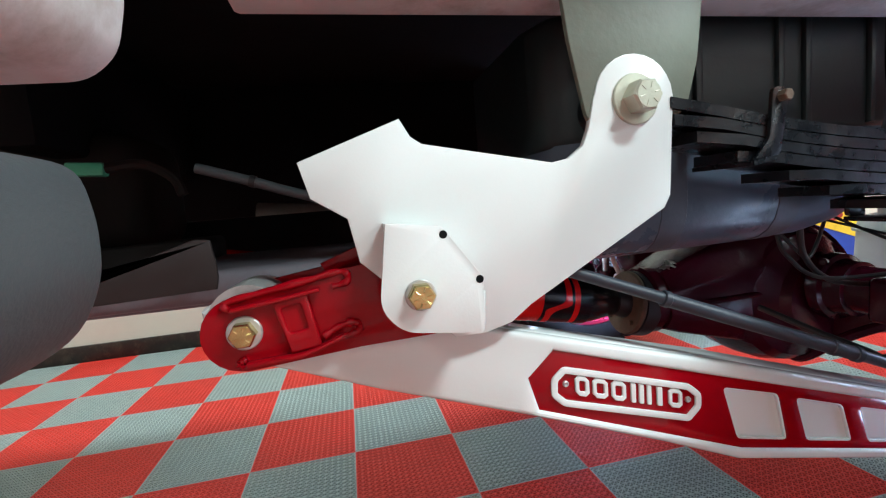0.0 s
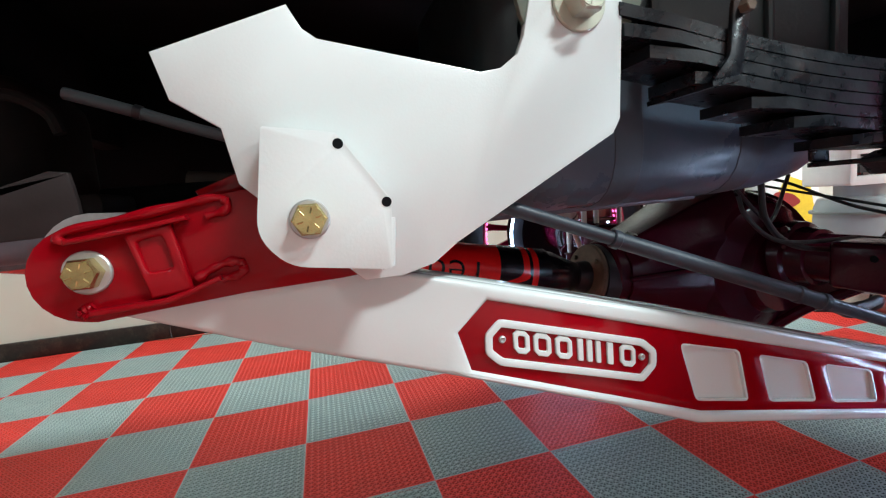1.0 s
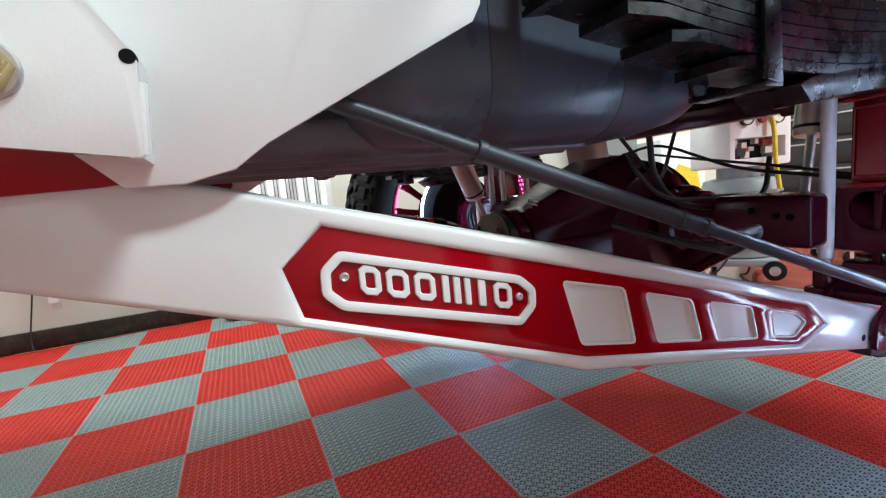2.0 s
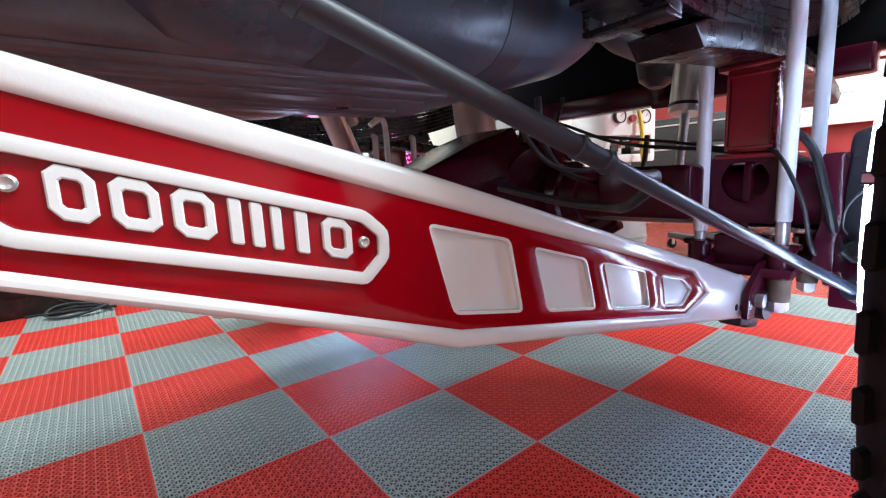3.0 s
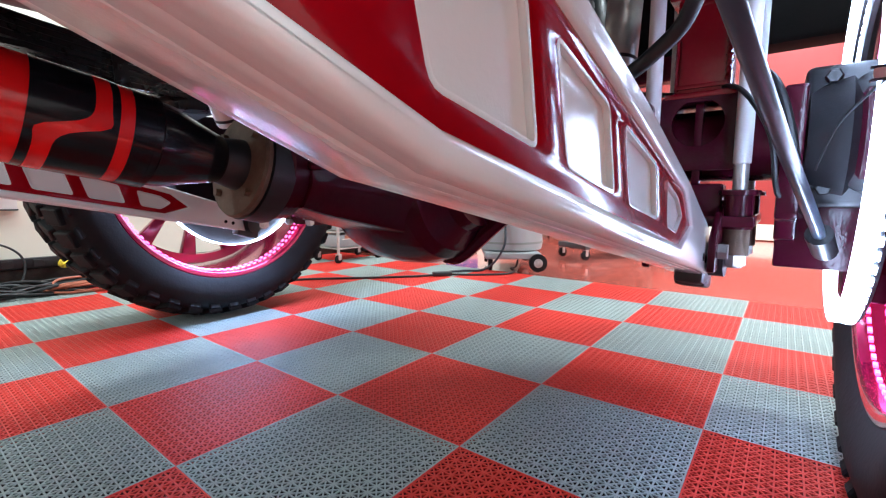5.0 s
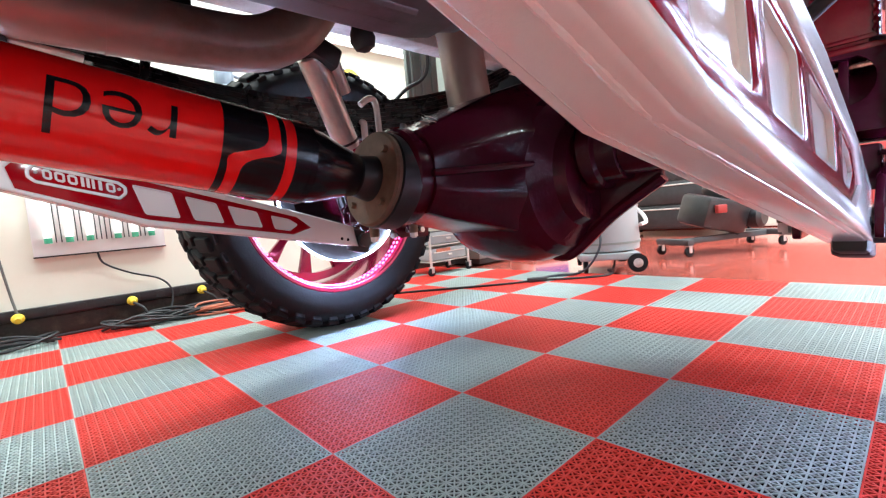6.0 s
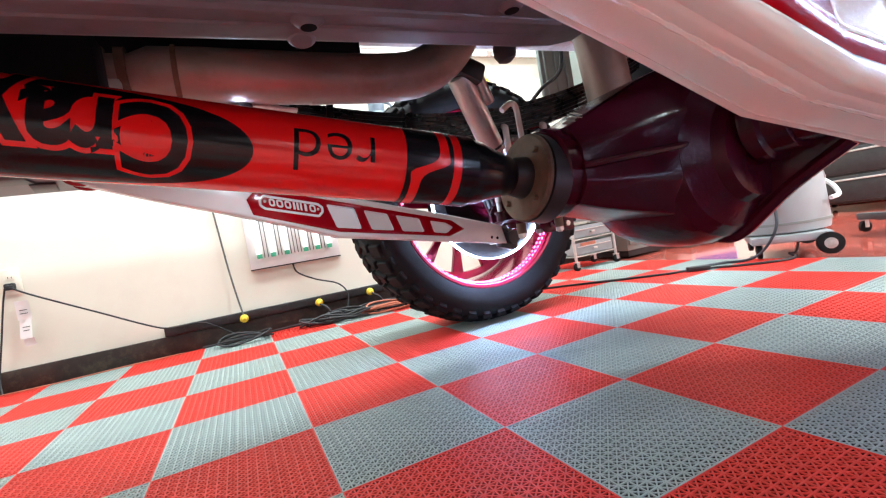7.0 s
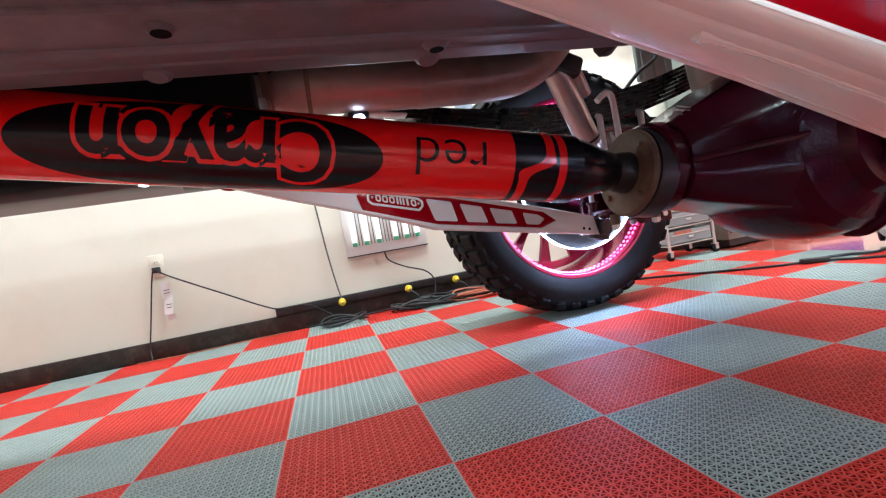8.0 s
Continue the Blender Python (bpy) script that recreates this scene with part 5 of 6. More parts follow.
# ---- wheels ----
def wheel():
    """Origin at the hub, the inner side towards -y."""
    t = thing("wheel", "mud-terrain tyre on a pink-red lit deep rim", "wheel", group="wheels")
    bm = BM()
    W = 0.165
    prof = [(-0.135, 0.335), (-0.150, 0.345), (-W, 0.385), (-W, 0.412), (-0.157, 0.432), (-0.138, 0.446), (-0.07, 0.463), (0.07, 0.463), (0.138, 0.446),
            (0.157, 0.432), (W, 0.415), (W, 0.385), (0.150, 0.345), (0.135, 0.335)]
    lathe(bm, (0, 0, 0), (0, 1, 0), prof, 96, caps=False)
    tyre = part("tyre", bm, "rubber", t)
    n = 44
    for i in range(n):
        bm = BM()
        for s in (-1, 1):
            box(bm, (0, s * 0.112, 0.4565), (0.046, 0.060, 0.021), (s * -15, 0, s * 8), bev=0.003, seg=1)
            box(bm, (0.010, s * 0.1525, 0.427), (0.034, 0.009, 0.036), (s * -30, 0, 0), bev=0.003, seg=1)
            box(bm, (0.03, s * 0.040, 0.4660), (0.036, 0.060, 0.022), (0, 0, s * 28), bev=0.003, seg=1)
        o = part("tread_block", bm, "rubber", tyre, smooth=False)
        o.matrix_basis = pose(0, 0, 0, 0, 360 * i / n, 0)
    # rim barrel, thin walled
    bm = BM()
    lathe(bm, (0, 0, 0), (0, 1, 0), [(-0.146, 0.328), (-0.150, 0.334), (-0.150, 0.342), (-0.146, 0.346), (-0.138, 0.344), (-0.12, 0.334), (0.10, 0.334), (0.138, 0.344), (0.150, 0.342),
                                    (0.148, 0.332), (0.13, 0.326), (0.10, 0.322), (-0.12, 0.322), (-0.146, 0.328)], 96, caps=False)
    rim = part("rim_barrel", bm, "rim", t)
    bm = BM()
    lathe(bm, (0, 0.085, 0), (0, 1, 0), [(0, 0.06), (0, 0.085), (0.045, 0.085), (0.050, 0.06)], 40, caps=True)
    lathe(bm, (0, 0.075, 0), (0, 1, 0), [(0, 0.285), (0, 0.316), (0.03, 0.316), (0.03, 0.285), (0, 0.285)], 72, caps=False)
    hub = part("hub", bm, "rim", t)
    for i in range(12):
        bm = BM()
        plate(bm, [(-0.012, 0.075), (0.012, 0.075), (0.015, 0.20), (0.026, 0.292), (-0.026, 0.292), (-0.015, 0.20)], 0.085, 0.112, bev=0.005, seg=3)
        o = part("spoke", bm, "rim", hub)
        o.matrix_basis = pose(0, 0, 0, 0, 30 * i + 8, 0)
    # strings of lights round the barrel
    for y, cnt in ((-0.132, 96), (-0.110, 96)):
        bm = BM()
        for i in range(cnt):
            a = 2 * math.pi * i / cnt
            box(bm, (0.3200 * math.cos(a), y, 0.3200 * math.sin(a)), (0.0040, 0.005, 0.010), (0, -math.degrees(a), 0))
        o = part("pink_light_string", bm, "pinkled", rim, "pink LED string round the rim", smooth=False)
        o["kind"] = "stuff"
    # brake disc with its white light ring
    bm = BM()
    lathe(bm, (0, -0.055, 0), (0, 1, 0), [(0, 0.06), (0, 0.185), (0.022, 0.185), (0.022, 0.06)], 56)
    disc = part("brake_disc", bm, "dark", t)
    bm = BM()
    box(bm, (-0.02, -0.058, -0.165), (0.12, 0.05, 0.05), bev=0.01)
    part("caliper", bm, "blackpart", disc)
    bm = BM()
    lathe(bm, (0, -0.198, 0), (0, 1, 0), [(0.003, 0.2309), (0.003, 0.2328), (0.019, 0.2328), (0.019, 0.2309), (0.003, 0.2309)], 72, caps=False)
    for i in range(84):
        a = 2 * math.pi * i / 84
        box(bm, (0.232 * math.cos(a), -0.1775, 0.232 * math.sin(a)), (0.0030, 0.004, 0.009), (0, -math.degrees(a), 0))
    part("light_ring", bm, "whiteled", disc, "white LED ring round the brake")
    # the joint of the strip: a grey sleeve between two black ties, with its feed wire
    bm = BM()
    for a in (5.6, 8.4):
        box(bm, (0.2325 * math.cos(radians(a)), -0.186, 0.2325 * math.sin(radians(a))), (0.0056, 0.028, 0.0022), (0, -a, 0), bev=0.0006, seg=1)
    tube(bm, [(0.234, -0.190, 0.022), (0.222, -0.200, 0.012), (0.190, -0.214, -0.006), (0.150, -0.222, -0.030), (0.105, -0.225, -0.045)], 0.0012, 6, 6)
    part("strip_tie", bm, "plastic", disc)
    bm = BM()
    box(bm, (0.2325 * math.cos(radians(7)), -0.186, 0.2325 * math.sin(radians(7))), (0.0048, 0.024, 0.0090), (0, -7, 0), bev=0.0012, seg=2)
    part("strip_joint", bm, "ivory", disc, "grey-white joint sleeve")
    bm = BM()
    lathe(bm, (0, -0.172, 0), (0, 1, 0), [(-0.006, 0.180), (-0.006, 0.231), (0.0, 0.231), (0.0, 0.180), (-0.006, 0.180)], 72, caps=False)
    part("ring_backing", bm, "blackpart", disc)
    return t


FAR_W, NEAR_W = (0.482, 0.898, 0.478), (0.515, -0.944, 0.478)
wh = wheel()
wh.matrix_world = pose(*FAR_W)
copy_thing(wh, pose(*NEAR_W, 0, 0, 180))


# ---- along the cream wall ----
WY = Y1


def cord(name, label, pts, r, material):
    t = thing(name, label, "cord")
    bm = BM()
    tube(bm, pts, r, 8, 8)
    part("cord", bm, material, t)
    return t


def wall_lamp():
    t = thing("wall_lamp", "white board with six lit upright tubes and green end caps", "lamp", (-0.101, WY, 0.34))
    bm = BM()
    box(bm, (0, -0.010, 0.325), (0.475, 0.018, 0.65), bev=0.002)
    part("board", bm, "paper", t)
    bm = BM()
    box(bm, (0, -0.021, 0.003), (0.478, 0.005, 0.006), bev=0.001)
    part("bottom_rim", bm, "blackpart", t)
    for x in (-0.150, -0.080, -0.013, 0.023, 0.088, 0.152):
        for dx in (-0.009, 0.009):
            bm = BM()
            box(bm, (x + dx, -0.0205, 0.33), (0.004, 0.004, 0.54), bev=0.0008)
            part("channel_edge", bm, "greybox", t)
    for x in (-0.185, -0.115, -0.045, 0.055, 0.120, 0.185):
        bm = BM()
        rod(bm, (x, -0.036, 0.082), (x, -0.036, 0.60), 0.0125, seg=14)
        tb = part("lamp_tube", bm, "tubelamp", t, "lit white lamp tube")
        bm = BM()
        rod(bm, (x, -0.036, 0.058), (x, -0.036, 0.081), 0.0135, seg=14)
        part("end_cap", bm, "green", tb, "green end cap")
    bm = BM()
    box(bm, (0, -0.028, 0.622), (0.475, 0.030, 0.030), bev=0.004)
    part("top_tray", bm, "paper", t)


wall_lamp()


def wall_outlet(x, z):
    t = thing("wall_outlet", "ivory double wall outlet on the cream wall", "outlet", (x, WY, z), group="wall outlets")
    bm = BM()
    plate(bm, rounded([(-0.036, -0.058), (0.036, -0.058), (0.036, 0.058), (-0.036, 0.058)], 0.006, 3), -0.006, 0.001, bev=0.002)
    part("cover_plate", bm, "ivory", t)
    for dz in (-0.02, 0.02):
        bm = BM()
        plate(bm, rounded([(-0.016, dz - 0.013), (0.016, dz - 0.013), (0.016, dz + 0.013), (-0.016, dz + 0.013)], 0.006, 3), -0.0075, -0.004, bev=0.0008)
        s = part("socket", bm, "ivory", t)
        bm = BM()
        box(bm, (-0.006, -0.0077, dz), (0.002, 0.001, 0.008))
        box(bm, (0.006, -0.0077, dz), (0.002, 0.001, 0.008))
        part("slots", bm, "dark", s)
    return t


wall_outlet(-1.300, 0.475)
wall_outlet(1.655, 1.237)
p = thing("power_plug", "black angled power plug in the wall outlet", "plug", (-1.300, WY - 0.007, 0.455))
bm = BM()
box(bm, (0, -0.014, 0), (0.036, 0.028, 0.030), bev=0.006)
box(bm, (0.004, -0.030, -0.004), (0.026, 0.020, 0.022), bev=0.006)
part("plug_body", bm, "plastic", p)
cord("extension_lead", "dark grey power cord sagging along the cream wall", [(-1.295, WY - 0.045, 0.452), (-1.22, WY - 0.04, 0.40), (-1.0, WY - 0.035, 0.27), (-0.82, WY - 0.035, 0.165),
                                                                  (-0.74, WY - 0.035, 0.135), (-0.60, WY - 0.05, 0.13), (-0.48, WY - 0.06, 0.05), (-0.42, WY - 0.09, 0.012)], 0.0040, "cord")
cord("extension_lead", "thin grey cord hanging from the outlet to the floor", [(-1.315, WY - 0.030, 0.45), (-1.335, WY - 0.020, 0.38), (-1.365, WY - 0.02, 0.22), (-1.39, WY - 0.03, 0.07),
                                                                        (-1.38, WY - 0.06, 0.006)], 0.0035, "cord")
cord("extension_lead", "grey cord hanging down the cream wall to a plug", [(-0.50, WY - 0.012, 1.35), (-0.475, WY - 0.012, 0.80), (-0.462, WY - 0.015, 0.62), (-0.445, WY - 0.02, 0.38),
                                                                    (-0.425, WY - 0.03, 0.20), (-0.413, WY - 0.05, 0.125)], 0.0045, "palecord")
cord("extension_lead", "dark cord from the lamp board to the power strip", [(-0.13, WY - 0.04, 0.345), (-0.11, WY - 0.03, 0.29), (-0.02, WY - 0.025, 0.235), (0.09, WY - 0.03, 0.19),
                                                                     (0.135, WY - 0.035, 0.13), (0.12, WY - 0.06, 0.05), (0.06, WY - 0.10, 0.012)], 0.0045, "cord")
tag = thing("paper_tag", "white folded paper tag hanging on the cord", "tag", (-1.270, WY, 0.0))
bm = BM()
box(bm, (0.0, -0.030, 0.345), (0.046, 0.0012, 0.085), (6, 0, 8))
part("upper_leaf", bm, "paper", tag)
bm = BM()
box(bm, (-0.004, -0.027, 0.262), (0.044, 0.0012, 0.085), (-5, 4, -12))
box(bm, (0.001, -0.026, 0.203), (0.040, 0.0012, 0.035), (10, -3, -4))
part("lower_leaf", bm, "paper", tag)
bm = BM()
for dz in (0.33, 0.345, 0.36, 0.255, 0.27):
    box(bm, (0.001, -0.0315, dz), (0.026, 0.0006, 0.003), (6, 0, 8))
part("print_bars", bm, "cord", tag)
st = thing("power_strip", "long black power strip above the baseboard", "power strip", (0, WY, 0))
bm = BM()
box(bm, (-0.12, -0.019, 0.116), (1.30, 0.036, 0.044), bev=0.004)
part("housing", bm, "blackpart", st)
for i in range(13):
    bm = BM()
    box(bm, (-0.70 + i * 0.098, -0.0385, 0.116), (0.034, 0.003, 0.030), bev=0.001, seg=1)
    part("socket", bm, "plastic", st)
for x in (-0.413, -0.030, 0.262):
    t = thing("yellow_plug", "yellow power plug in the black strip", "plug", (x, WY - 0.040, 0.108), group="yellow plugs")
    bm = BM()
    lathe(bm, (0, 0, 0), (0, -1, -0.15), [(0, 0.012), (0.0, 0.019), (0.012, 0.0215), (0.024, 0.019), (0.030, 0.012), (0.05, 0.010)], 20)
    part("plug_body", bm, "yellow", t)
cord("floor_cord", "grey cord curving from a plug to the coil", [(-0.030, WY - 0.085, 0.10), (0.0, WY - 0.12, 0.075), (0.01, WY - 0.13, 0.035), (-0.03, WY - 0.15, 0.010), (-0.12, WY - 0.17, 0.010)], 0.006, "cord")
cord("floor_cord", "grey cord curving from a plug to the floor", [(0.262, WY - 0.085, 0.10), (0.30, WY - 0.11, 0.07), (0.31, WY - 0.12, 0.03), (0.28, WY - 0.13, 0.010)], 0.006, "cord")


def coil(name, label, c, rx, ry, turns, r, material, seed, spread=0.02):
    rnd = random.Random(seed)
    pts = []
    loops = [(rnd.uniform(-spread, spread) * 1.5, rnd.uniform(-spread, spread) * 0.6, rnd.uniform(0.72, 1.12), rnd.uniform(0.015, 0.050)) for _ in range(turns + 1)]
    for i in range(turns * 10):
        a, f = 2 * math.pi * i / 10, (i % 10) / 10
        dx, dy, k, lift = (u * (1 - f) + v * f for u, v in zip(loops[i // 10], loops[i // 10 + 1]))
        pts.append((c[0] + dx + rx * k * math.cos(a), c[1] + dy + ry * k * math.sin(a) + 0.25 * dx * math.cos(a),
                    r + 0.002 + lift * (0.5 - 0.5 * math.cos(a * 1.5 + turns)) * min(1, i / 8)))
    t = thing(name, label, "cord")
    bm = BM()
    tube(bm, pts, r, 7, 4)
    part("cord", bm, material, t)


coil("cord_coil", "dark grey cord coiled on the tiles by the wall", (-0.42, 1.715), 0.125, 0.060, 3, 0.0060, "cord", 3, 0.03)
coil("cord_coil", "grey extension cord heaped by the baseboard", (-0.02, 1.715), 0.14, 0.055, 5, 0.006, "cord", 5)
coil("cord_coil", "tangle of dark cords on the tiles by the wall", (0.30, 1.70), 0.24, 0.080, 7, 0.0060, "cord", 7)
coil("cord_coil", "dull orange cord heaped among the dark ones", (0.38, 1.665), 0.20, 0.085, 6, 0.0050, "orangecord", 9, 0.04)
coil("cord_coil", "loose grey cord looped over the tangle", (0.12, 1.69), 0.19, 0.085, 4, 0.0055, "cord", 12, 0.04)
cord("floor_cord", "dark cord lying along the baseboard", [(-0.62, 1.80, 0.008), (-0.3, 1.79, 0.012), (0.0, 1.785, 0.016), (0.3, 1.775, 0.014), (0.7, 1.78, 0.008)], 0.0055, "cord")
cord("floor_cord", "thin pale cord lying on the tiles by the baseboard", [(-1.45, 1.80, 0.005), (-1.2, 1.78, 0.005), (-0.95, 1.80, 0.005), (-0.7, 1.79, 0.005)], 0.003, "orangecord")
fc = cord("floor_cord", "black power cord with an inline box across the tiles", [(0.70, 1.30, 0.006), (0.86, 1.20, 0.006), (1.03, 1.09, 0.006), (1.24, 0.89, 0.006), (1.40, 0.75, 0.006), (1.52, 0.665, 0.008),
                                                              (1.63, 0.53, 0.006), (1.75, 0.43, 0.006), (1.84, 0.43, 0.006), (1.93, 0.50, 0.006), (2.0, 0.50, 0.02), (1.97, 0.46, 0.22)], 0.0055, "plastic")
bm = BM()
box(bm, (1.515, 0.668, 0.012), (0.10, 0.035, 0.022), (0, 0, -38), bev=0.006)
part("inline_box", bm, "plastic", fc)
sh = thing("wall_light", "long white wall light with lit tubes", "lamp", (1.08, WY, 1.53))
bm = BM()
box(bm, (0, -0.05, 0), (1.5, 0.10, 0.06), bev=0.003)
part("board", bm, "paper", sh)
for dx in (-0.5, 0.0, 0.5):
    bm = BM()
    rod(bm, (dx - 0.22, -0.075, -0.04), (dx + 0.22, -0.075, -0.04), 0.013, seg=12)
    part("lamp_tube", bm, "tubelamp", sh)
sg = thing("round_sticker", "round yellow sticker on the cream wall", "sticker", (1.29, WY, 1.29))
bm = BM()
lathe(bm, (0, 0, 0), (0, -1, 0), [(0, 0.075), (0.002, 0.075)], 32)
part("disc", bm, "yellow", sg)
bm = BM()
for k in range(3):
    box(bm, (0, -0.003, -0.025 + 0.025 * k), (0.07, 0.001, 0.007))
part("print_bars", bm, "cord", sg)
jg = thing("water_jug", "translucent blue-grey jug on a bracket by the wall", "jug", (0.475, 1.76, 1.035))
bm = BM()
lathe(bm, (0, 0, 0), (0, 0, 1), [(0, 0.04), (0.004, 0.055), (0.07, 0.057), (0.09, 0.045), (0.11, 0.048), (0.16, 0.046), (0.185, 0.03), (0.19, 0.022), (0.215, 0.022)], 28)
part("bottle", bm, "jugblue", jg)
bm = BM()
tube(bm, [(0.05, 0, 0.06), (0.085, 0, 0.07), (0.09, 0, 0.13), (0.045, 0, 0.15)], 0.008, 10, 5)
part("handle", bm, "jugblue", jg)
bm = BM()
box(bm, (0, 0.03, -0.008), (0.13, 0.14, 0.014), bev=0.003)
part("bracket", bm, "greymach", jg)


# ---- equipment beyond the tiles ----
def caster(parent, x, y, r=0.03, z=0.0):
    bm = BM()
    lathe(bm, (x, y - 0.011, r + z), (0, 1, 0), [(0, r * 0.8), (0.003, r), (0.019, r), (0.022, r * 0.8)], 18)
    c = part("caster_wheel", bm, "rubber", parent)
    bm = BM()
    for s in (-1, 1):
        box(bm, (x, y + s * 0.014, r * 1.5 + z), (0.022, 0.003, r * 1.3), bev=0.001, seg=1)
    box(bm, (x, y, r * 2.2 + z), (0.03, 0.032, 0.005), bev=0.001, seg=1)
    part("fork", bm, "steel", c)


def drawer_cart():
    t = thing("drawer_cart", "small silver cart with shallow drawers on casters", "cart", (1.63, 1.52, 0))
    for sx in (-0.165, 0.165):
        for sy in (-0.10, 0.10):
            bm = BM()
            rod(bm, (sx, sy, 0.055), (sx, sy, 0.62), 0.009, seg=12)
            part("post", bm, "chrome", t)
            caster(t, sx, sy, 0.024)
    for k in range(5):
        z = 0.13 + k * 0.105
        bm = BM()
        box(bm, (0, 0, z), (0.31, 0.19, 0.075), bev=0.006)
        d = part("drawer", bm, "greymach", t)
        bm = BM()
        box(bm, (0, -0.098, z + 0.012), (0.27, 0.006, 0.006), bev=0.001, seg=1)
        box(bm, (0.0, -0.101, z - 0.008), (0.035, 0.010, 0.012), bev=0.002, seg=1)
        part("handle", bm, "chrome", d)
        bm = BM()
        box(bm, (0, 0, z - 0.046), (0.33, 0.205, 0.006), bev=0.001, seg=1)
        part("shelf_rim", bm, "chrome", d)
    bm = BM()
    box(bm, (-0.05, -0.097, 0.155), (0.12, 0.004, 0.02))
    part("orange_strip", bm, "orangecord", t)


drawer_cart()


def service_machine():
    t = thing("service_machine", "grey wheeled service machine with gauges and yellow hoses", "machine", (2.02, 0.565, 0), rz=36)
    bm = BM()
    lathe(bm, (0, 0, 0.10), (0, 0, 1), [(0, 0.14), (0.01, 0.185), (0.04, 0.19), (0.36, 0.175), (0.40, 0.16), (0.41, 0.12)], 40)
    part("tank", bm, "greymach", t)
    for z in (0.145, 0.43):
        bm = BM()
        lathe(bm, (0, 0, z), (0, 0, 1), [(0, 0.18), (0, 0.1935), (0.012, 0.1935), (0.012, 0.18)], 40, caps=False)
        part("band", bm, "lockergrey", t)
    bm = BM()
    box(bm, (0, 0, 0.085), (0.42, 0.30, 0.035), bev=0.006)
    part("base_tray", bm, "greymach", t)
    for sx in (-0.215, 0.215):
        bm = BM()
        lathe(bm, (sx - 0.015, -0.13, 0.050), (1, 0, 0), [(0, 0.035), (0.003, 0.048), (0.027, 0.048), (0.03, 0.035)], 26)
        w = part("wheel", bm, "rubber", t)
        bm = BM()
        lathe(bm, (sx - 0.017, -0.13, 0.050), (1, 0, 0), [(0, 0.016), (0.002, 0.024), (0.032, 0.024), (0.034, 0.016)], 20)
        part("hub", bm, "steel", w)
        caster(t, sx * 0.75, 0.12, 0.035)
    lower = {o.name for o in t.children}
    bm = BM()
    plate(bm, rounded([(-0.17, 0.52), (0.17, 0.52), (0.17, 0.86), (-0.17, 0.86)], 0.015, 3), -0.14, 0.14,
          [[(-0.14, 0.56), (0.14, 0.56), (0.14, 0.66), (-0.14, 0.66)]], bev=0.003)
    part("cabinet", bm, "paper", t)
    bm = BM()
    box(bm, (0, 0.05, 0.61), (0.29, 0.10, 0.11))
    part("bay_back", bm, "plastic", t)
    rnd = random.Random(4)
    for i in range(12):
        bm = BM()
        box(bm, (rnd.uniform(-0.12, 0.12), rnd.uniform(-0.12, -0.02), rnd.uniform(0.575, 0.645)), (rnd.uniform(0.02, 0.06), 0.03, rnd.uniform(0.015, 0.04)), bev=0.002, seg=1)
        part("fitting", bm, rnd.choice(("steel", "plastic", "chrome", "redplain", "paper")), t)
    for x in (-0.085, 0.085):
        bm = BM()
        lathe(bm, (x, -0.14, 0.755), (0, -1, 0), [(0, 0.036), (0.02, 0.036), (0.02, 0.030), (0.016, 0.030)], 28)
        g = part("gauge", bm, "plastic", t)
        bm = BM()
        lathe(bm, (x, -0.1555, 0.755), (0, -1, 0), [(0, 0.0305), (0.001, 0.0305)], 28)
        part("dial", bm, "paper", g)
        bm = BM()
        box(bm, (x + 0.006, -0.1575, 0.760), (0.002, 0.0006, 0.026), (0, 40, 0))
        part("needle", bm, "plastic", g)
    bm = BM()
    lathe(bm, (0.0, -0.14, 0.745), (0, -1, 0), [(0, 0.016), (0.012, 0.020), (0.022, 0.018)], 20)
    part("red_knob", bm, "redplain", t)
    bm = BM()
    tube(bm, [(0.03, -0.15, 0.82), (0.04, -0.175, 0.70), (0.035, -0.19, 0.55), (0.04, -0.21, 0.40)], 0.011, 10, 6)
    tube(bm, [(0.03, -0.15, 0.80), (0.10, -0.19, 0.83), (0.18, -0.17, 0.86), (0.22, -0.10, 0.84)], 0.010, 10, 6)
    tube(bm, [(-0.10, -0.15, 0.86), (-0.13, -0.18, 0.83), (-0.06, -0.19, 0.80), (0.03, -0.16, 0.815)], 0.009, 10, 6)
    part("yellow_hose", bm, "yellow", t)
    bm = BM()
    box(bm, (0.0, -0.10, 0.90), (0.20, 0.05, 0.05), bev=0.006)
    part("valve_block", bm, "steel", t)
    bm = BM()
    box(bm, (0.0, -0.10, 0.86), (0.24, 0.07, 0.03), bev=0.006)
    part("black_bracket", bm, "plastic", t)
    # the cabinet stands turned on the tank
    for o in [c for c in t.children if c.name not in lower]:
        o.matrix_basis = pose(0, 0, 0.045, 0, 0, -53)
    bm = BM()
    rod(bm, (0, 0, 0.50), (0, 0, 0.57), 0.10, seg=24)
    part("neck", bm, "greymach", t)
    # blue swirl decal, crumpled film and a white handle on the tank
    for k in range(3):
        bm = BM()
        tube(bm, [(0.03 * math.cos(a) * (1 + 0.35 * k), -0.181 - 0.004, 0.40 + 0.016 * math.sin(a) * (1 + 0.35 * k)) for a in [radians(20 + 30 * j + 25 * k) for j in range(9)]], 0.0028, 6, 3)
        part("swirl_mark", bm, "blue", t)
    bm = BM()
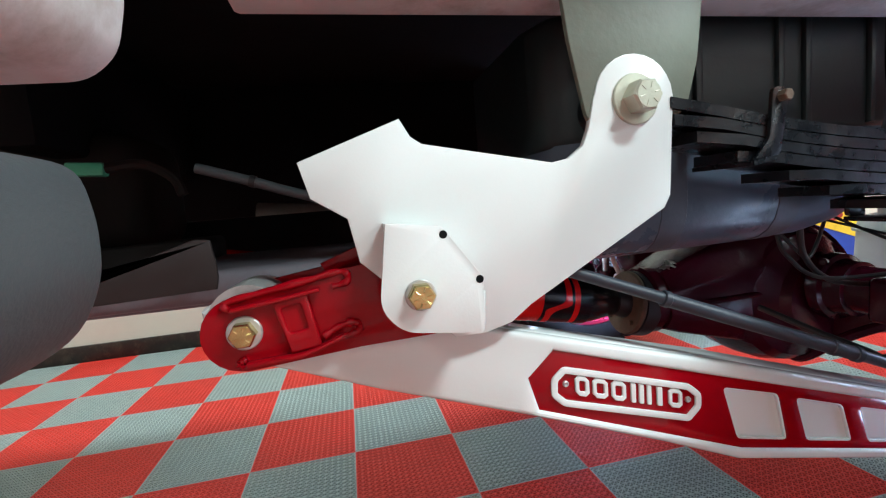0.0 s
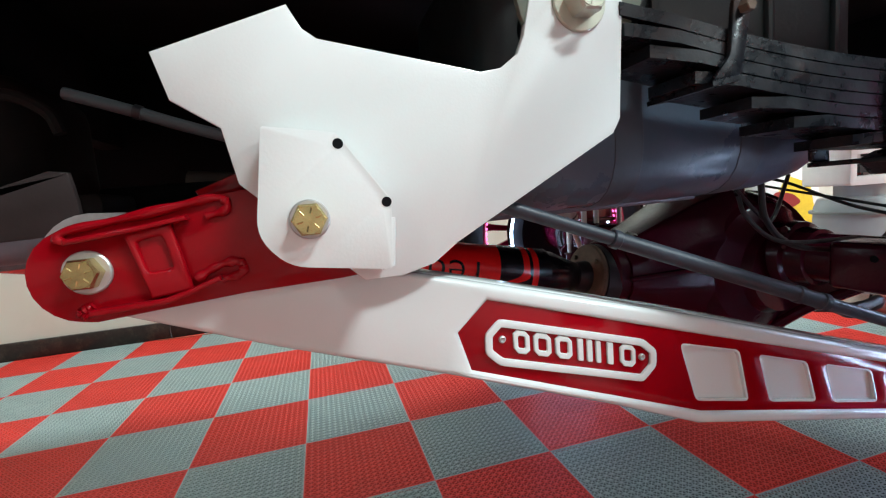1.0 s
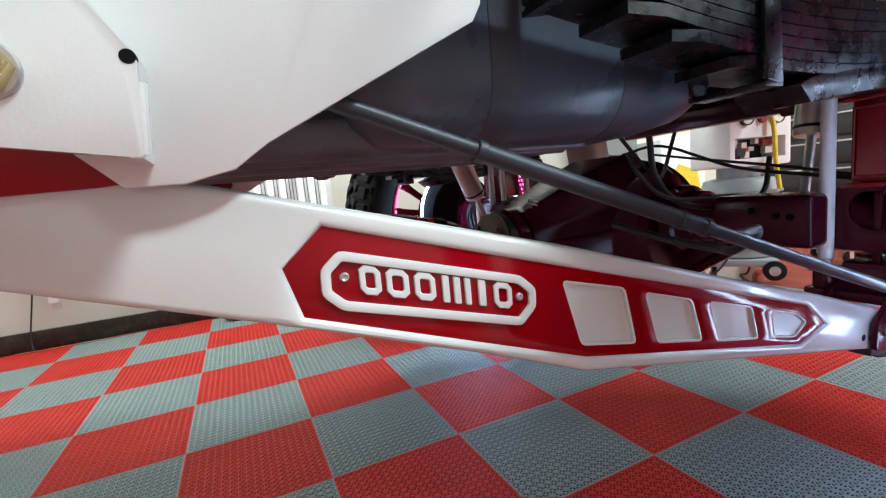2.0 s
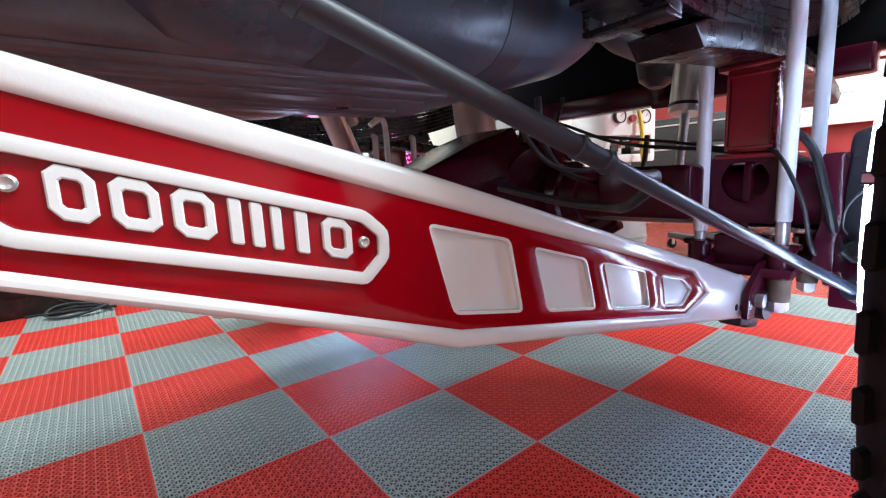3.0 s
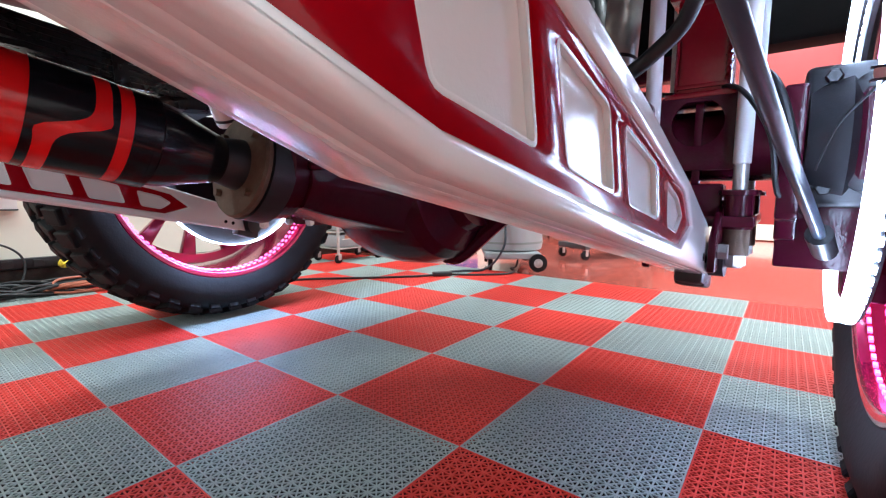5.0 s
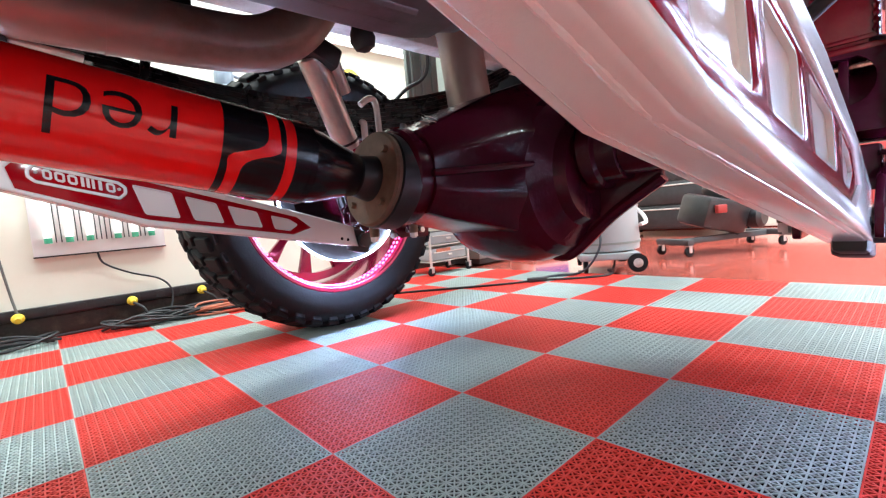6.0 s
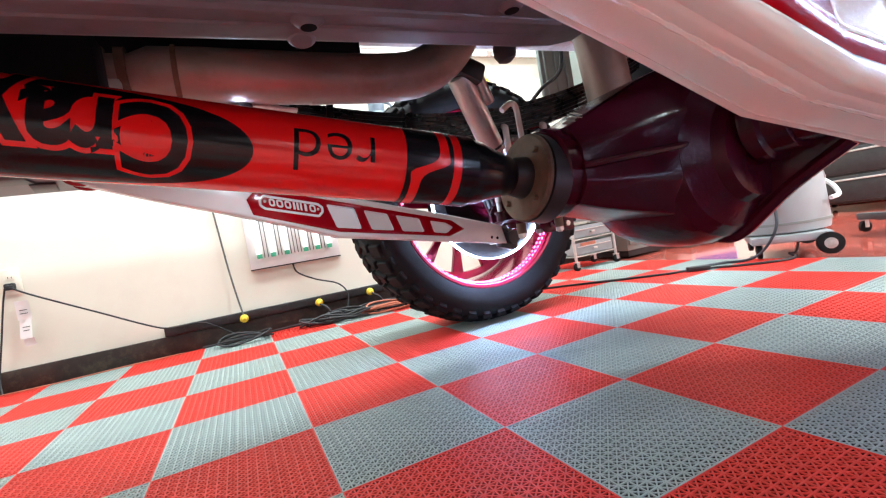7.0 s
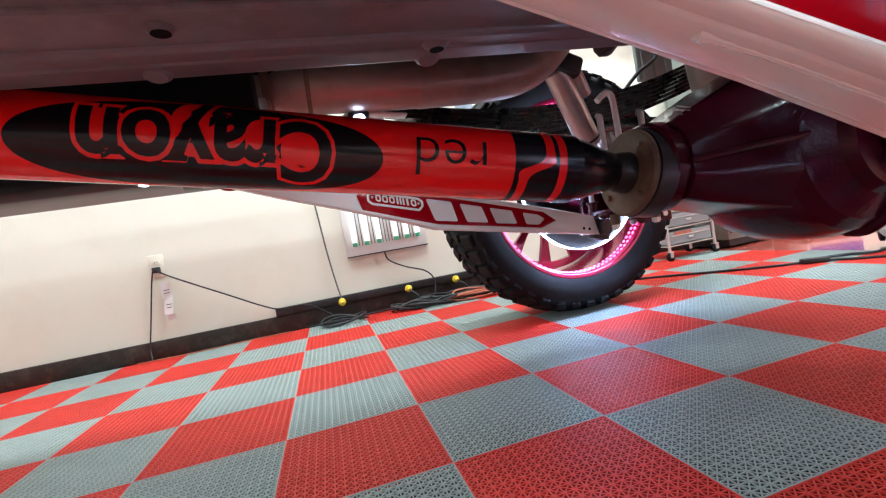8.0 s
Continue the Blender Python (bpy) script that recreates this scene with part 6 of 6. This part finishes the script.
    for i in range(10):
        box(bm, (rnd.uniform(0.02, 0.13), rnd.uniform(-0.20, -0.16), rnd.uniform(0.32, 0.38)), (rnd.uniform(0.02, 0.05), 0.004, rnd.uniform(0.02, 0.05)),
            (rnd.uniform(-40, 40), rnd.uniform(-60, 60), rnd.uniform(-40, 40)))
    part("crumpled_film", bm, "chrome", t)
    bm = BM()
    tube(bm, [(0.10, -0.19, 0.33), (0.02, -0.215, 0.29), (-0.08, -0.21, 0.25), (-0.13, -0.17, 0.24)], 0.010, 10, 5)
    part("white_handle", bm, "paper", t)


service_machine()
cord("machine_cord", "blue-grey cord hanging from the service machine to the tiles", [(1.872, 0.505, 0.275), (1.835, 0.485, 0.245), (1.80, 0.47, 0.15), (1.775, 0.513, 0.058), (1.74, 0.57, 0.012), (1.68, 0.65, 0.008), (1.60, 0.69, 0.008)], 0.006, "rodgrey")


def drink_cooler():
    t = thing("drinks_cooler", "white cooler cabinet with yellow, red and blue panels", "cooler", (2.62, 1.44, 0), rz=-20)
    bm = BM()
    box(bm, (0, 0, 0.42), (0.34, 0.34, 0.78), bev=0.015)
    part("cabinet", bm, "paper", t)
    bm = BM()
    plate(bm, [(-0.15, 0.06), (0.15, 0.06), (0.15, 0.30), (-0.15, 0.42)], -0.176, -0.170)
    part("blue_panel", bm, "blue", t)
    bm = BM()
    plate(bm, [(-0.15, 0.40), (0.15, 0.28), (0.10, 0.56), (-0.04, 0.62)], -0.180, -0.172)
    part("yellow_panel", bm, "yellow", t)
    bm = BM()
    plate(bm, rounded([(-0.15, 0.44), (-0.02, 0.40), (0.05, 0.44), (-0.01, 0.50), (-0.12, 0.52)], 0.03, 4), -0.184, -0.176)
    part("red_mark", bm, "redplain", t)
    for sx in (-0.14, 0.14):
        bm = BM()
        box(bm, (sx, 0, 0.016), (0.04, 0.30, 0.034))
        part("foot", bm, "plastic", t)


drink_cooler()


def engine_stand():
    t = thing("engine_stand", "dark grey steel stand on casters carrying a dark engine part", "stand", (2.92, 0.22, 0), rz=-27)
    bm = BM()
    box(bm, (0, 0, 0.082), (0.80, 0.045, 0.035), bev=0.004)
    part("base_tube", bm, "greybox", t)
    for sx in (-0.38, 0.36):
        bm = BM()
        box(bm, (sx, 0, 0.086), (0.045, 0.26, 0.035), bev=0.004)
        part("cross_tube", bm, "greybox", t)
        for sy in (-0.11, 0.11):
            caster(t, sx, sy, 0.03)
    bm = BM()
    tube(bm, [(0.1, 0.0, 0.09), (0.02, 0.02, 0.35), (-0.05, 0.03, 0.70)], 0.03, 10, 4)
    part("upright", bm, "blackpart", t)
    bm = BM()
    box(bm, (-0.05, 0.02, 0.24), (0.34, 0.24, 0.20), (10, 12, 0), bev=0.03)
    box(bm, (0.10, 0.02, 0.36), (0.26, 0.20, 0.22), (0, -24, 0), bev=0.03)
    lathe(bm, (0.16, -0.06, 0.20), (0.3, -1, 0), [(0, 0.07), (0.06, 0.075), (0.08, 0.05)], 24)
    part("engine_part", bm, "blackpart", t)
    bm = BM()
    box(bm, (-0.14, -0.12, 0.27), (0.07, 0.03, 0.05), bev=0.006)
    part("red_cap", bm, "redplain", t)


engine_stand()
bc = thing("tool_cabinet", "low black tool cabinet against the far wall", "cabinet", (4.35, 0.95, 0))
bm = BM()
box(bm, (0, 0, 0.52), (0.55, 1.25, 0.92), bev=0.012)
part("cabinet_body", bm, "plastic", bc)
for k in range(4):
    bm = BM()
    box(bm, (-0.285, 0, 0.18 + 0.22 * k), (0.02, 1.19, 0.20), bev=0.004)
    d = part("drawer", bm, "blackpart", bc)
    bm = BM()
    box(bm, (-0.302, 0, 0.25 + 0.22 * k), (0.014, 0.9, 0.014), bev=0.003, seg=1)
    part("handle", bm, "steel", d)
bm = BM()
box(bm, (-0.297, -0.25, 0.52), (0.003, 0.05, 0.12))
part("white_label", bm, "paper", bc)
for sy in (-0.5, 0.5):
    caster(bc, -0.2, sy, 0.028)
    caster(bc, 0.2, sy, 0.028)
def shutter():
    t = thing("wall_shutter", "white slatted shutter set in the red wall", "shutter", (X1, -0.75, 0), kind="structure")
    for k in range(8):
        bm = BM()
        box(bm, (-0.02, 0, 0.89 + 0.058 * k), (0.03, 2.4, 0.055), bev=0.006)
        part("slat", bm, "paper", t)
    for z in (0.845, 1.365):
        bm = BM()
        box(bm, (-0.03, 0, z), (0.06, 2.5, 0.03), bev=0.004)
        part("rail", bm, "paper", t)
    bm = BM()
    rod(bm, (-0.085, -1.15, 0.845), (-0.085, 1.15, 0.845), 0.014, seg=12)
    part("lamp_tube", bm, "tubelamp", t, "lit lamp tube under the shutter")


shutter()
sn = thing("lit_sign", "small lit turquoise sign on the red wall", "sign", (X1, -0.30, 0.98))
bm = BM()
box(bm, (-0.02, 0, 0), (0.04, 0.17, 0.24), bev=0.006)
part("case", bm, "plastic", sn)
bm = BM()
box(bm, (-0.042, 0, 0), (0.004, 0.145, 0.21))
part("face", bm, "screen", sn)
lk = thing("locker", "tall grey-green steel locker at the end of the wall", "locker", (2.16, 1.66, 0))
bm = BM()
box(bm, (0, 0, 0.98), (0.36, 0.34, 1.88), bev=0.006)
part("locker_body", bm, "lockergrey", lk)
bm = BM()
box(bm, (0, -0.178, 0.98), (0.33, 0.016, 1.80), bev=0.003)
d = part("locker_door", bm, "lockergrey", lk)
bm = BM()
box(bm, (-0.12, -0.192, 1.02), (0.02, 0.014, 0.11), bev=0.004)
part("handle", bm, "steel", d)
bm = BM()
box(bm, (0, 0, 0.02), (0.34, 0.32, 0.04))
part("plinth", bm, "plastic", lk)


# ---- floor tiles ----
def tile_mesh(material):
    """An open grid of thin ribs along both edges and both diagonals over an added sheet coloured as the shade in the
    gaps.
    """
    p, half, hw = TILE / 18, TILE / 2 - 0.0003, 0.0012
    verts, faces, slots = [], [], []

    def quad(a, b, c, d, slot=0):
        n = len(verts)
        verts.extend((a, b, c, d))
        faces.append((n, n + 1, n + 2, n + 3))
        slots.append(slot)

    def rib(x0, y0, x1, y1, z, w=hw):
        """Top and both walls of a rib from one point to another."""
        n = math.hypot(x1 - x0, y1 - y0)
        u, v = -(y1 - y0) / n * w, (x1 - x0) / n * w
        a, b, c, d = (x0 + u, y0 + v), (x0 - u, y0 - v), (x1 - u, y1 - v), (x1 + u, y1 + v)
        quad((*a, z), (*b, z), (*c, z), (*d, z))
        quad((*b, z), (*b, -0.0022), (*c, -0.0022), (*c, z))
        quad((*a, z), (*d, z), (*d, -0.0022), (*a, -0.0022))

    for k in range(-8, 9):
        rib(k * p, -half, k * p, half, -0.0003)
        rib(-half, k * p, half, k * p, -0.0005)
    for k in range(-17, 18):
        s = k * p
        lo, hi = max(-half, s - half), min(half, s + half)
        rib(lo, s - lo, hi, s - hi, -0.0007)
        rib(lo, lo - s, hi, hi - s, -0.0009)
    e = half - 0.0011
    for x0, y0, x1, y1 in ((-half, -e, half, -e), (-half, e, half, e)):
        rib(x0, y0, x1, y1, 0.0, 0.0011)
    for x0, y0, x1, y1 in ((-e, -half, -e, half), (e, -half, e, half)):
        rib(x0, y0, x1, y1, -0.0001, 0.0011)
    # added sheet that carries the shade in the gaps
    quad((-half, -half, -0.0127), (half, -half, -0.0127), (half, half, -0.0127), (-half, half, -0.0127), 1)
    me = bpy.data.meshes.new("floor_tile")
    me.from_pydata(verts, [], faces)
    me.materials.append(M[material])
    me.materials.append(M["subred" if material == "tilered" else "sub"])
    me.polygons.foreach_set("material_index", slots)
    me.update()
    return me


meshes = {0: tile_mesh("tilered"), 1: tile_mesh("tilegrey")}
tiles = new("tile_floor")
tagged(tiles, "red and grey checkered perforated plastic floor tiles", "floor", kind="structure")
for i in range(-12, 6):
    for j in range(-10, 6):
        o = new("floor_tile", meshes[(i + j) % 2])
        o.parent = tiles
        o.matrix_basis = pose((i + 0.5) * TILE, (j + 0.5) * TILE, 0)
